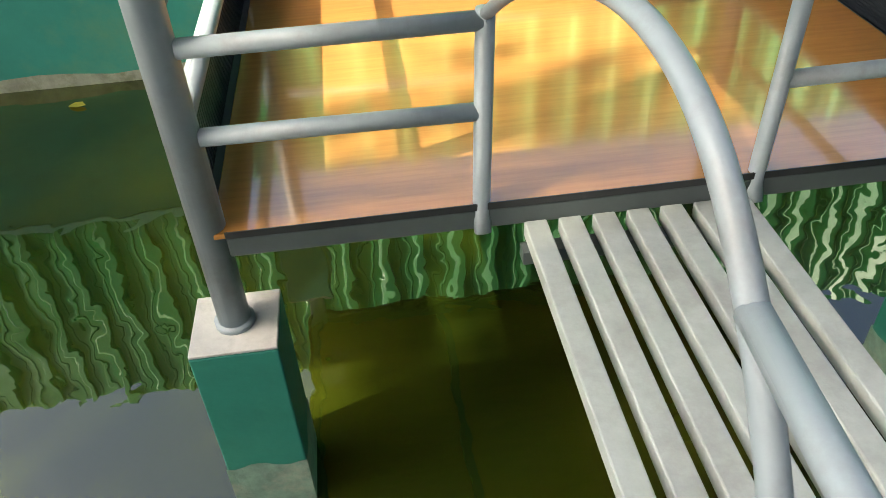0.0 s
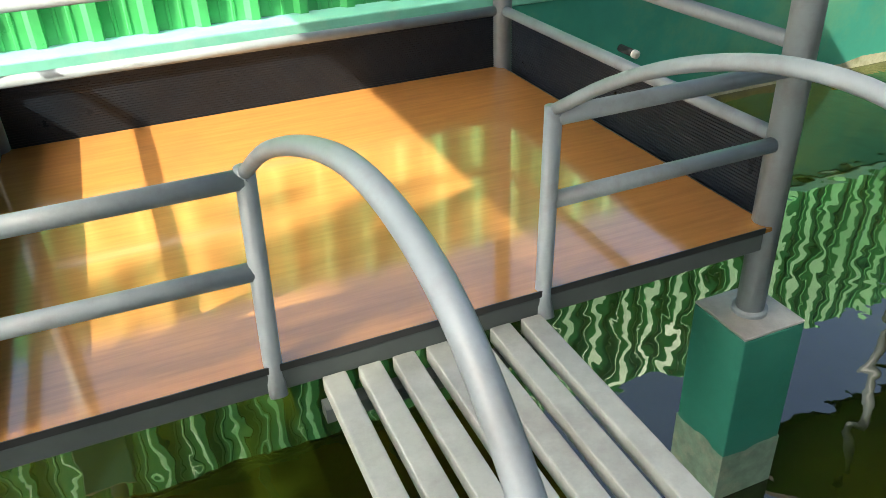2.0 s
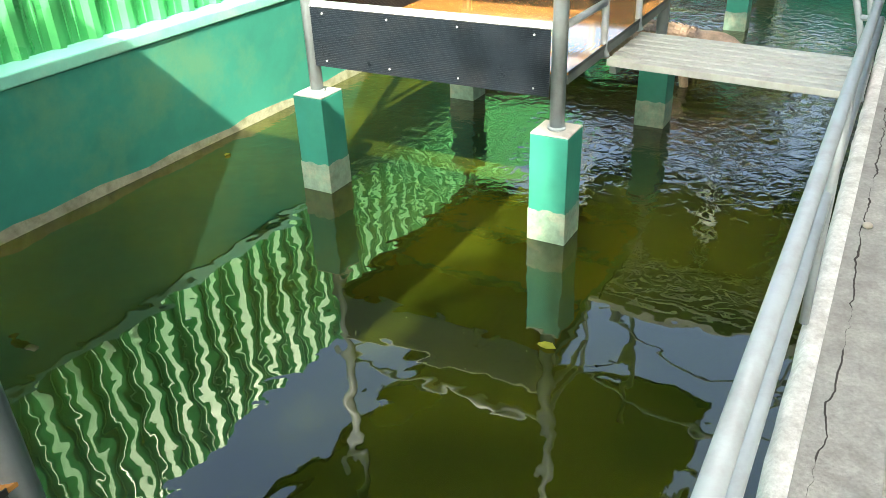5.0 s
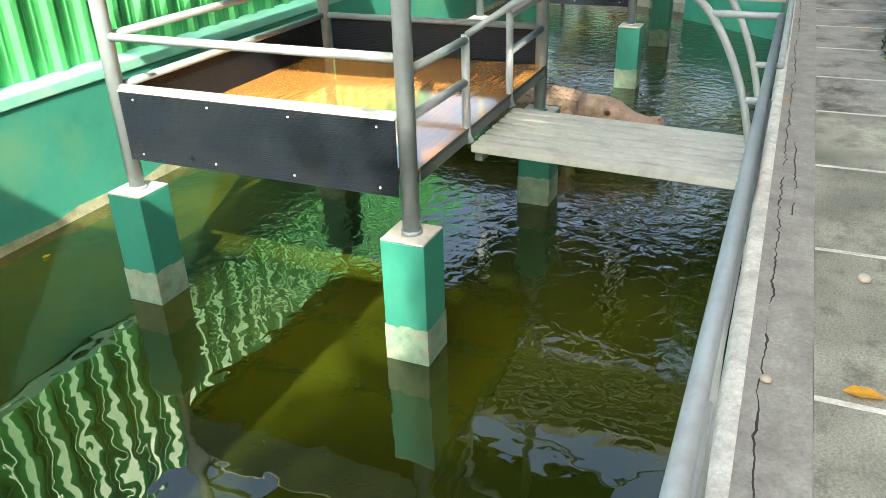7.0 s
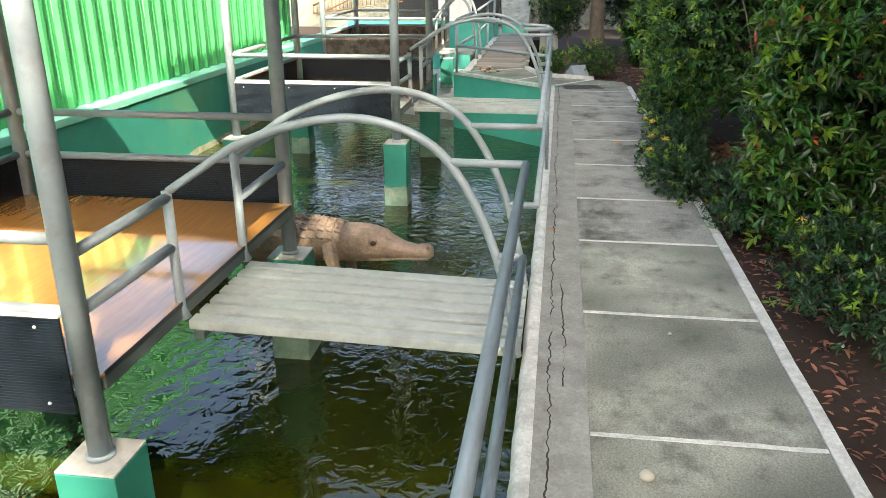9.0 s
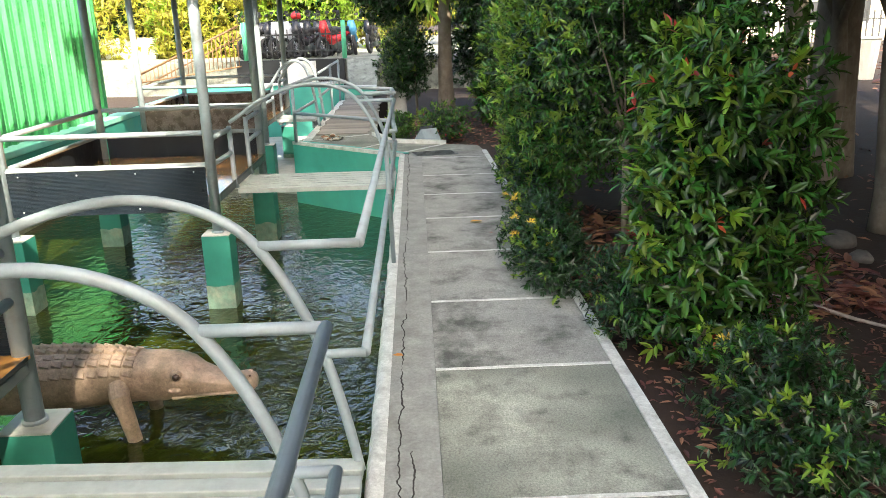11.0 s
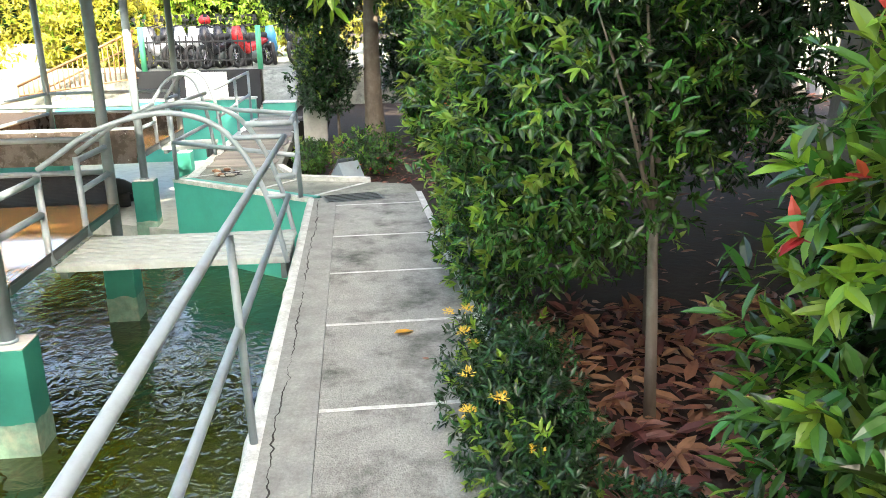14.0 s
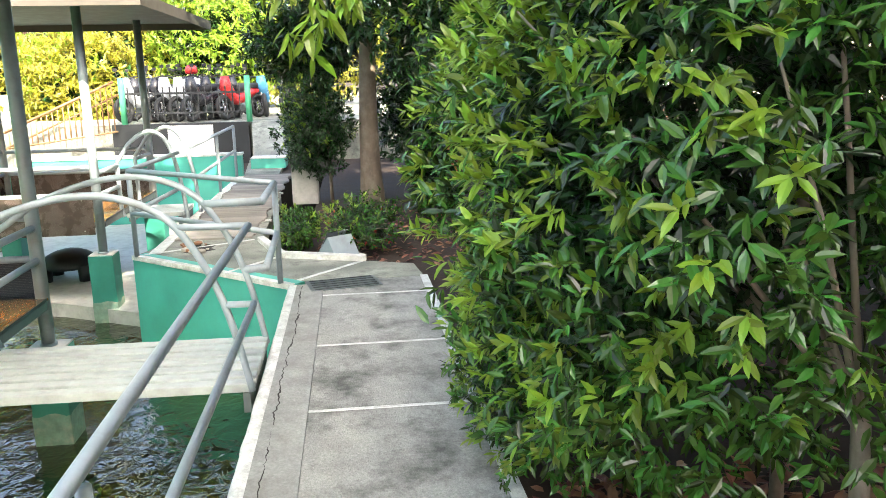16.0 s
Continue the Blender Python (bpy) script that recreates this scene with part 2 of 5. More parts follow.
WATER = water_material()


# ---- mesh helpers ----
def mesh_ob(name, verts, faces, material, parent=None, label="", smooth=False):
    me = bpy.data.meshes.new(name)
    me.from_pydata([tuple(v) for v in verts], [], faces)
    me.validate()
    if smooth:
        me.polygons.foreach_set("use_smooth", [True] * len(me.polygons))
    me.materials.append(material)
    ob = new(name, me)
    if parent:
        ob.parent = parent
    if label:
        tagged(ob, label)
    return ob


def part(name, bm, material, parent, label="", smooth=False):
    me = bpy.data.meshes.new(name)
    bmesh.ops.recalc_face_normals(bm, faces=bm.faces)
    bm.to_mesh(me)
    bm.free()
    if smooth:
        me.polygons.foreach_set("use_smooth", [True] * len(me.polygons))
    me.materials.append(material)
    ob = new(name, me)
    if parent:
        ob.parent = parent
    if label:
        tagged(ob, label)
    return ob


def box_bm(x0, x1, y0, y1, z0, z1, bevel=0.0, bm=None):
    bm2 = bmesh.new()
    vs = [bm2.verts.new(v) for v in ((x0, y0, z0), (x1, y0, z0), (x1, y1, z0), (x0, y1, z0), (x0, y0, z1), (x1, y0, z1), (x1, y1, z1), (x0, y1, z1))]
    for f in ((0, 3, 2, 1), (4, 5, 6, 7), (0, 1, 5, 4), (1, 2, 6, 5), (2, 3, 7, 6), (3, 0, 4, 7)):
        bm2.faces.new([vs[i] for i in f])
    if bevel:
        bmesh.ops.bevel(bm2, geom=bm2.edges[:], offset=bevel, segments=2, affect='EDGES', profile=0.5)
    if bm is None:
        return bm2
    me = bpy.data.meshes.new("tmp")
    bm2.to_mesh(me)
    bm2.free()
    bm.from_mesh(me)
    bpy.data.meshes.remove(me)
    return bm


def box(name, x0, x1, y0, y1, z0, z1, material, parent=None, bevel=0.0, label=""):
    return part(name, box_bm(x0, x1, y0, y1, z0, z1, bevel), material, parent, label)


def tube_data(pts, r, seg=12, radii=None):
    pts = [Vector(p) for p in pts]
    verts, faces = [], []
    t0 = (pts[1] - pts[0]).normalized()
    u = t0.orthogonal().normalized()
    for i, p in enumerate(pts):
        t = (pts[min(i + 1, len(pts) - 1)] - pts[max(i - 1, 0)]).normalized()
        u = (u - t * u.dot(t)).normalized()
        w = t.cross(u)
        rr = radii[i] if radii else r
        for k in range(seg):
            a = 2 * math.pi * k / seg
            verts.append(p + (u * math.cos(a) + w * math.sin(a)) * rr)
    for i in range(len(pts) - 1):
        for k in range(seg):
            k2 = (k + 1) % seg
            faces.append((i * seg + k, i * seg + k2, (i + 1) * seg + k2, (i + 1) * seg + k))
    faces.append(tuple(range(seg - 1, -1, -1)))
    faces.append(tuple((len(pts) - 1) * seg + k for k in range(seg)))
    return verts, faces


def tube(name, pts, r, material, parent=None, seg=12, radii=None, label=""):
    v, f = tube_data(pts, r, seg, radii)
    return mesh_ob(name, v, f, material, parent, label, smooth=True)


def empty(name, x=0, y=0, z=0, rz=0, label="", category="", group="", kind=""):
    e = new(name)
    e.matrix_basis = pose(x, y, z, 0, 0, rz)
    return tagged(e, label, category, group, kind)


def smooth_curve(pts, n=6):
    """Catmull-Rom through the points."""
    P = [Vector(p) for p in pts]
    P = [P[0] * 2 - P[1]] + P + [P[-1] * 2 - P[-2]]
    out = []
    for i in range(1, len(P) - 2):
        for k in range(n):
            t = k / n
            a, b, c, d = P[i - 1:i + 3]
            out.append(0.5 * ((2 * b) + (c - a) * t + (2 * a - 5 * b + 4 * c - d) * t * t + (3 * b - a - 3 * c + d) * t ** 3))
    out.append(P[-2])
    return out


WATER_Z = -0.935
PERIOD = 6.22
FLOOR_Z = 0.205
Y_S, Y_N = 1.93, 3.87

# ---- ground and pond ----
POND = (-14.0, 23.2, 0.19, 5.5)


def ground():
    X = [-400, POND[0], POND[1], 400]
    Y = [-400, POND[2], POND[3], 400]
    verts = [(x, y, -0.07) for y in Y for x in X]
    faces = [(j * 4 + i, j * 4 + i + 1, j * 4 + i + 5, j * 4 + i + 4) for j in range(3) for i in range(3) if not (i == 1 and j == 1)]
    return tagged(mesh_ob("ground", verts, faces, SOIL), "dark brown bare soil around the pond and path", "ground", kind="structure")


ground()
tagged(mesh_ob("water", [(POND[0], 0, WATER_Z), (POND[1], 0, WATER_Z), (POND[1], 5.5, WATER_Z), (POND[0], 5.5, WATER_Z)], [(0, 1, 2, 3)], WATER),
       "murky green pond water with light ripples", "water", kind="structure")


def north_wall():
    w = empty("wall_north", label="green painted concrete pond wall with pale coping", category="wall", kind="structure")
    L0, L1 = -14.0, 26.0
    n = 40
    verts, faces = [], []
    prof = [(5.40, -1.2), (5.40, -0.83), (5.31, 0.115), (5.60, 0.115), (5.60, -1.2)]
    for i in range(n + 1):
        x = L0 + (L1 - L0) * i / n
        verts += [(x, y, z) for y, z in prof]
    k = len(prof)
    for i in range(n):
        for j in range(k - 1):
            faces.append((i * k + j, i * k + j + 1, (i + 1) * k + j + 1, (i + 1) * k + j))
    mesh_ob("wall_face", verts, faces, TURQ_WALL, w)
    verts, faces = [], []
    for i in range(n * 4 + 1):
        x = L0 + (L1 - L0) * i / (n * 4)
        h = -0.845 + 0.05 * noise.noise((x * 1.7, 0, 0)) + 0.05 * noise.noise((x * 7, 3, 0))
        verts += [(x, 5.39, -1.1), (x, 5.39 + min(0.0, -0.09 * (h + 0.83)), max(h, -0.92))]
    for i in range(n * 4):
        faces.append((2 * i, 2 * i + 2, 2 * i + 3, 2 * i + 1))
    mesh_ob("waterline_band", verts, faces, SCUM, w, "bare stained band along the waterline")
    box("coping", L0, L1, 5.295, 5.62, 0.119, 0.215, COPING, w, 0.012, "pale turquoise coping")
    return w


north_wall()


def green_fence():
    f = empty("corrugated_fence", 0, 5.55, 0.219, label="lime green corrugated metal sheet fence above the pond wall", category="fence", kind="structure")
    pitch, H = 0.325, 2.13
    prof = []
    for i in range(3):
        b = i * pitch
        prof += [(b, 0.0), (b + 0.034, -0.050), (b + 0.090, -0.050), (b + 0.102, 0.0), (b + 0.160, 0.0), (b + 0.166, -0.007), (b + 0.182, -0.007),
                 (b + 0.188, 0.0), (b + 0.24, 0.0), (b + 0.246, -0.007), (b + 0.262, -0.007), (b + 0.268, 0.0)]
    prof.append((3 * pitch, 0.0))
    verts = [(x, y, z) for z in (0.0, H) for x, y in prof]
    n = len(prof)
    faces = [(i, i + 1, n + i + 1, n + i) for i in range(n - 1)]
    first = mesh_ob("sheet", verts, faces, GREEN_METAL, f)
    x = -14.0 + 0.19
    k = 0
    while x < 18.6:
        o = first if k == 0 else new("sheet", first.data)
        o.parent = f
        o.location = (x, 0.003 * (k % 2), 0.0)
        x += 3 * pitch
        k += 1
    for j, z in enumerate((0.35, 1.2, 2.05)):
        box("fence_rail", -14, 18.9, 0.012, 0.05, z, z + 0.05, STEEL, f)
    for x in range(-14, 20, 3):
        box("fence_post", x, x + 0.06, 0.055, 0.115, -0.1, H, STEEL, f)
    return f


green_fence()

# ---- path ----
JOINTS = [-4.7, -3.5, -2.35, -1.15, 0.05, 1.25, 2.5, 3.75, 4.95, 6.16, 7.32, 8.47, 9.47, 10.58, 11.65, 12.66, 13.69, 14.90]


def right_edge(x):
    return -1.04 + max(0.0, x - 9.0) * 0.012


def path():
    p = empty("path", label="grey stained concrete footpath with white joints beside the pond", category="path", kind="structure")
    xs = [-9.0] + JOINTS + [15.39]
    for a, b in zip(xs[:-1], xs[1:]):
        r0, r1 = right_edge(a) + 0.065, right_edge(b) + 0.065
        g = 0.014
        bm = bmesh.new()
        vs = [bm.verts.new(v) for v in ((a + g, r0, -0.12), (b - g, r1, -0.12), (b - g, -0.075, -0.12), (a + g, -0.075, -0.12),
                                        (a + g, r0, 0.0), (b - g, r1, 0.0), (b - g, -0.075, 0.0), (a + g, -0.075, 0.0))]
        for f in ((0, 3, 2, 1), (4, 5, 6, 7), (0, 1, 5, 4), (1, 2, 6, 5), (2, 3, 7, 6), (3, 0, 4, 7)):
            bm.faces.new([vs[i] for i in f])
        part("slab", bm, CONCRETE if a < 8.2 else CONCRETE_CLEAN, p)
    for x in JOINTS:
        r = right_edge(x)
        bm = bmesh.new()
        rows = []
        for k in range(15):
            yy = r + 0.066 + (-0.076 - r - 0.066) * k / 14
            wl, wr = (0.0135 + 0.006 * noise.noise((x * 3, yy * 9, q)) for q in (0, 5))
            cx = x + 0.006 * noise.noise((x, yy * 4, 2))
            rows.append([bm.verts.new(v) for v in ((x - 0.0218, yy, -0.05), (cx - wl, yy, 0.002), (cx + wr, yy, 0.002), (x + 0.0218, yy, -0.05))])
        for k in range(14):
            for q in range(3):
                bm.faces.new((rows[k][q], rows[k][q + 1], rows[k + 1][q + 1], rows[k + 1][q]))
        part("joint", bm, KERBWHITE, p)
    n = 60
    verts, faces = [], []
    for i in range(n + 1):
        x = -9 + 24.4 * i / n
        j = 0.006 * noise.noise((x * 3, 1, 0))
        r = right_edge(x)
        verts += [(x, r + j, -0.15), (x, r + j, 0.005), (x, r + 0.062 + j, 0.006), (x, r + 0.062, -0.15)]
    for i in range(n):
        for k in range(3):
            faces.append((4 * i + k, 4 * i + k + 1, 4 * i + 5 + k, 4 * i + 4 + k))
    mesh_ob("edge_strip", verts, faces, KERBWHITE, p, "worn pale edge strip")
    box("cement_strip", -9, 15.26, -0.073, 0.150, -0.3, 0.004, CEMENT, p, label="smooth cement strip with a long crack")
    verts, faces = [], []
    n = 300
    for i in range(n + 1):
        x = -9 + 24.26 * i / n
        j = 0.012 * noise.noise((x * 4, 7, 0)) + 0.008 * noise.noise((x * 13, 2, 0))
        verts += [(x, 0.1505, 0.002), (x, 0.165 + j * 0.9, 0.0065), (x, 0.205 + j * 0.5, 0.008), (x, 0.228 + j * 0.5, -0.03), (x, 0.228, -0.16)]
    for i in range(n):
        for k in range(4):
            faces.append((5 * i + k, 5 * i + k + 1, 5 * i + 6 + k, 5 * i + 5 + k))
    mesh_ob("white_edge", verts, faces, KERBWHITE, p, "white painted pond edge", smooth=True)
    box("pond_side", -9, 15.26, 0.14, 0.223, -1.3, -0.14, TURQ, p, label="green painted pond side of the path")
    # long wandering crack with short branches
    for seed, x0, x1, y0 in ((0, 3.0, 15.2, 0.092), (5, 6.5, 7.7, 0.035), (9, -8.0, 3.0, 0.09)):
        verts, faces = [], []
        steps = int((x1 - x0) / 0.018)
        for i in range(steps):
            x = x0 + (x1 - x0) * i / steps
            y = y0 + 0.028 * noise.noise((x * 1.1, seed, 0)) + 0.020 * noise.noise((x * 7, seed, 4)) + 0.012 * noise.noise((x * 25, seed, 9))
            wd = 0.0032 + 0.0045 * noise.noise((x * 5, seed, 2))
            wd = max(wd * (1 if noise.noise((x * 2.3, seed, 6)) > -0.25 else 0.15), 0.0003)
            verts += [(x, y - wd, 0.0082), (x, y + wd, 0.0082)]
        for i in range(steps - 1):
            faces.append((2 * i, 2 * i + 2, 2 * i + 3, 2 * i + 1))
        mesh_ob("crack", verts, faces, CRACK, p, "dark jagged crack")
    return p


path()


def prism(name, poly, z0, z1, material, parent=None, label=""):
    bm = bmesh.new()
    lo = [bm.verts.new((x, y, z0)) for x, y in poly]
    hi = [bm.verts.new((x, y, z1)) for x, y in poly]
    bm.faces.new(lo[::-1])
    bm.faces.new(hi)
    n = len(poly)
    for i in range(n):
        bm.faces.new((lo[i], lo[(i + 1) % n], hi[(i + 1) % n], hi[i]))
    return part(name, bm, material, parent, label)


def far_deck():
    d = empty("path_far", label="grey concrete path continuing past the angled pond wall", category="path", kind="structure")
    prism("deck", [(15.40, 0.34), (15.40, -0.93), (15.85, -0.88), (16.05, -0.45), (16.35, 0.38), (17.2, 0.66), (20.5, 0.72), (23.4, 1.0), (31, 1.2), (31, 2.3), (23.4, 1.62), (17.4, 1.62), (16.72, 1.84)], -0.15, 0.0, CONCRETE, d)
    a, b = Vector((15.25, 0.20, 0)), Vector((16.72, 1.86, 0))
    t = (b - a).normalized()
    nrm = Vector((t.y, -t.x, 0))
    q = [a, b, b + nrm * 0.16, a + nrm * 0.16]
    prism("angled_wall", [(v.x, v.y) for v in q], -1.3, 0.003, TURQ_LIGHT, d, "turquoise painted angled pond wall")
    prism("wall_cap", [(v.x, v.y) for v in (a - nrm * 0.012, b - nrm * 0.012, b + nrm * 0.05, a + nrm * 0.05)], -0.035, 0.012, KERBWHITE, d, "white painted wall edge")
    first = None
    x = 17.45
    while x < 23.2:
        if first is None:
            first = part("plank", box_bm(-0.066, 0.066, 0.76, 1.585, 0.001, 0.022, 0.004), PLANK, d)
            o = first
        else:
            o = new("plank", first.data)
            o.parent = d
        o.location = (x, 0.03 * math.sin(x * 7), 0.0)
        x += 0.147
    box("deck_side", 16.78, 23.2, 1.60, 1.72, -1.3, 0.006, KERBWHITE, d)
    for x0, y0, x1, y1 in ((15.42, 0.15, 16.03, -0.40), (15.85, 0.80, 16.35, 0.42), (16.75, 1.75, 17.3, 0.74), (18.4, 1.58, 18.5, 0.66), (19.6, 1.58, 19.7, 0.68), (20.8, 1.58, 20.9, 0.72), (22.0, 1.58, 22.1, 0.86)):
        a, b = Vector((x0, y0)), Vector((x1, y1))
        t = (b - a).normalized() * 0.02
        prism("joint", [(a.x - t.y, a.y + t.x), (b.x - t.y, b.y + t.x), (b.x + t.y, b.y - t.x), (a.x + t.y, a.y - t.x)], -0.02, 0.005, KERBWHITE, d)
    prism("planter_kerb", [(16.02, -0.44), (16.11, -0.44), (16.43, 0.34), (17.23, 0.62), (17.2, 0.69), (16.34, 0.41)], -0.1, 0.05, KERBWHITE, d)
    return d


far_deck()


# ---- platforms ----
def pedestal(x, y, top=-0.160, label="turquoise concrete pedestal with a grey cap standing in the pond"):
    e = empty("concrete_pedestal", x, y, -1.3, label=label, category="pedestal", group="pedestals under the platforms")
    h = top + 1.3
    w = 0.132
    bm = box_bm(-w, w, -w, w, 0.0, h - 0.012, 0.006)
    part("shaft", bm, TURQ, e)
    part("cap", box_bm(-w + 0.001, w - 0.001, -w + 0.001, w - 0.001, h - 0.0118, h, 0.004), CAPGREY, e, "grey cement cap")
    bm = bmesh.new()
    k = 10
    for s in range(4):
        ang = s * math.pi / 2
        R = Matrix.Rotation(ang, 3, 'Z')
        lo, hi = [], []
        for i in range(k + 1):
            u = (w + 0.003) * (2 * i / k - 1)
            fade = 1 - (2 * i / k - 1) ** 4
            zz = 0.5 + 0.10 + fade * (0.035 * noise.noise((u * 9 + s * 3.1, x, y)) + 0.012 * noise.noise((u * 30 + s, x, y)))
            lo.append(bm.verts.new(R @ Vector((u, -w - 0.003, 0.3))))
            hi.append(bm.verts.new(R @ Vector((u, -w - 0.003, zz))))
        for i in range(k):
            bm.faces.new((lo[i], lo[i + 1], hi[i + 1], hi[i]))
    bmesh.ops.remove_doubles(bm, verts=bm.verts, dist=0.0008)
    part("bare_band", bm, PED_BAND, e, "bare band at the waterline")
    return e


COLX = (0.0, 2.43)          # west and east column lines
POSTX = (0.78, 1.585)        # gate posts


def ribbed_panel(name, parent, along, a0, a1, fixed, z0, z1, panel):
    """A dark ribbed board; along 'x' or 'y'."""
    bm = bmesh.new()
    nr = 34
    th = 0.012
    prof = []
    for i in range(nr):
        z = z0 + (z1 - z0) * i / nr
        dz = (z1 - z0) / nr
        prof += [(z, 0.0), (z + dz * 0.62, 0.0), (z + dz * 0.62, 0.0035), (z + dz, 0.0035)]
    rows = []
    for s in (-1, 1):
        for a in (a0, a1):
            col = []
            for z, o in prof:
                off = fixed + s * (th / 2 - o)
                col.append(bm.verts.new((a, off, z) if along == 'x' else (off, a, z)))
            rows.append(col)
    for f0, f1 in ((0, 1), (2, 3), (0, 2), (1, 3)):
        for i in range(len(prof) - 1):
            bm.faces.new((rows[f0][i], rows[f1][i], rows[f1][i + 1], rows[f0][i + 1]))
    return part(name, bm, panel, parent)


def screws(parent, pts):
    for x, y, z in pts:
        bm = bmesh.new()
        bmesh.ops.create_uvsphere(bm, u_segments=6, v_segments=4, radius=0.008, matrix=Matrix.Translation((x, y, z)))
        part("screw", bm, PANEL_TRIM, parent)


def platform(x, y, z=0.0, label="", eave=2.75, panel=PANEL):
    """Platform whose south-west column stands at x, y. Local y=0 is the south column line."""
    p = empty("viewing_platform", x, y, z, label=label, category="platform", group="platforms over the pond")
    D = Y_N - Y_S
    cr, pr = 0.049, 0.0255
    top = eave + 0.05
    for cx in COLX:
        for cy in (0.0, D):
            c = tube("column", [(cx, cy, -0.156), (cx, cy, top)], cr, STEEL, p, 20)
            tube("weld_ring", [(cx, cy, -0.160), (cx, cy, -0.140)], cr + 0.012, STEEL, c, 20)
    fz = FLOOR_Z
    W = COLX[1]
    part("floor_board", box_bm(0.012, W - 0.012, -0.045, D, fz - 0.018, fz, 0.003), FLOOR, p, "glossy varnished brown floor board")
    part("floor_edge", box_bm(cr, W - cr, -0.049, -0.0455, fz - 0.016, fz + 0.006), BLACK, p, "black edge strip")
    part("front_beam", box_bm(cr, W - cr, -0.045, 0.0, fz - 0.082, fz - 0.020, 0.004), STEEL_DARK, p)
    part("back_beam", box_bm(cr, W - cr, D - 0.025, D + 0.025, fz - 0.082, fz - 0.020, 0.004), STEEL_DARK, p)
    for bx in (0.0, W * 0.33, W * 0.66, W):
        part("cross_beam", box_bm(bx - 0.022, bx + 0.022, 0.03, D - 0.06, fz - 0.080, fz - 0.021), STEEL_DARK, p)
    zl, zu, zg = 0.495, 0.795, 0.75
    # closed sides: ribbed panels with a rail on top, and an upper rail
    for sx, nm in ((-0.034, "side_panel"), (W + 0.034, "side_panel")):
        pan = ribbed_panel(nm, p, 'y', cr, D - cr, sx, 0.055, zl - 0.012, panel)
        tr = -1 if sx < 1 else 1
        part("panel_trim", box_bm(sx - 0.010, sx + 0.010, cr, D - cr, zl - 0.012, zl - 0.002), PANEL_TRIM, pan)
        screws(pan, [(sx + tr * 0.007, D * q, zz) for q in (0.08, 0.36, 0.64, 0.92) for zz in (0.10, 0.44)])
    ribbed_panel("back_panel", p, 'x', cr, W - cr, D + 0.012, 0.09, zl - 0.012, panel)
    for cx in COLX:
        tube("side_rail", [(cx, cr - 0.004, zl), (cx, D - cr + 0.004, zl)], pr, STEEL, p)
        tube("side_rail", [(cx, cr - 0.004, zu), (cx, D - cr + 0.004, zu)], pr, STEEL, p)
    for zz in (zl, zu):
        tube("back_rail", [(cr - 0.004, D, zz), (W - cr + 0.004, D, zz)], pr, STEEL, p)
    zm = 0.485
    for px, c0 in ((POSTX[0], COLX[0] + cr - 0.004), (POSTX[1], COLX[1] - cr + 0.004)):
        tube("gate_post", [(px - 0.02, -0.055, 0.115), (px - 0.02, -0.03, 0.17), (px, -0.02, zg + 0.01)], pr * 0.98, STEEL, p)
        tube("front_rail", [(c0, -0.005, zg - 0.025), (px, -0.02, zg - 0.02)], pr, STEEL, p)
        tube("front_rail", [(c0, -0.005, zm), (px, -0.02, zm)], pr, STEEL, p)
    # hipped roof
    ox, oy0, oy1 = 0.76, 0.85, 0.80
    e0, e1, f0, f1, ze, zr = -ox, W + ox, -oy0, D + oy1, eave, eave + 0.65
    cx0, cx1, cy = e0 + 1.1, e1 - 1.1, (f0 + f1) / 2
    bm = bmesh.new()
    c = [bm.verts.new(v) for v in ((e0, f0, ze), (e1, f0, ze), (e1, f1, ze), (e0, f1, ze), (cx0, cy, zr), (cx1, cy, zr))]
    for f in ((0, 1, 5, 4), (1, 2, 5), (2, 3, 4, 5), (3, 0, 4)):
        bm.faces.new([c[i] for i in f])
    bm.faces.ensure_lookup_table()
    bmesh.ops.solidify(bm, geom=bm.faces[:], thickness=0.03)
    part("roof", bm, ROOF_RED, p, "dark red hipped roof")
    for nm, b in (("fascia", (e0, e1, f0, f0 + 0.02)), ("fascia", (e0, e1, f1 - 0.02, f1)), ("fascia", (e0, e0 + 0.02, f0 + 0.021, f1 - 0.021)), ("fascia", (e1 - 0.02, e1, f0 + 0.021, f1 - 0.021))):
        part(nm, box_bm(*b, ze - 0.11, ze + 0.01), ROOF_GREY, p, "grey fascia board")
    part("ceiling_board", box_bm(e0 + 0.021, e1 - 0.021, f0 + 0.021, f1 - 0.021, ze - 0.02, ze - 0.005), ROOF_GREY, p)
    return p


PLATS = [-0.25 + PERIOD * i for i in (-1, 0, 1, 2)]
for i, px in enumerate(PLATS):
    dz = -0.035 if i == 3 else 0.0
    platform(px, Y_S, dz, label="grey steel pond platform with brown floor, dark side panels and rails")
    for cx in COLX:
        for yy in (Y_S, Y_N):
            pedestal(px + cx, yy, -0.160 + dz)
P4 = (17.72, 2.45)
platform(P4[0], P4[1], label="weathered grey pond platform with brownish side panels under a red roof", eave=2.53, panel=PANEL_BROWN)
for cx in COLX:
    for yy in (0, Y_N - Y_S):
        pedestal(P4[0] + cx, P4[1] + yy, label="pale green concrete pedestal with a grey cap in the pond")


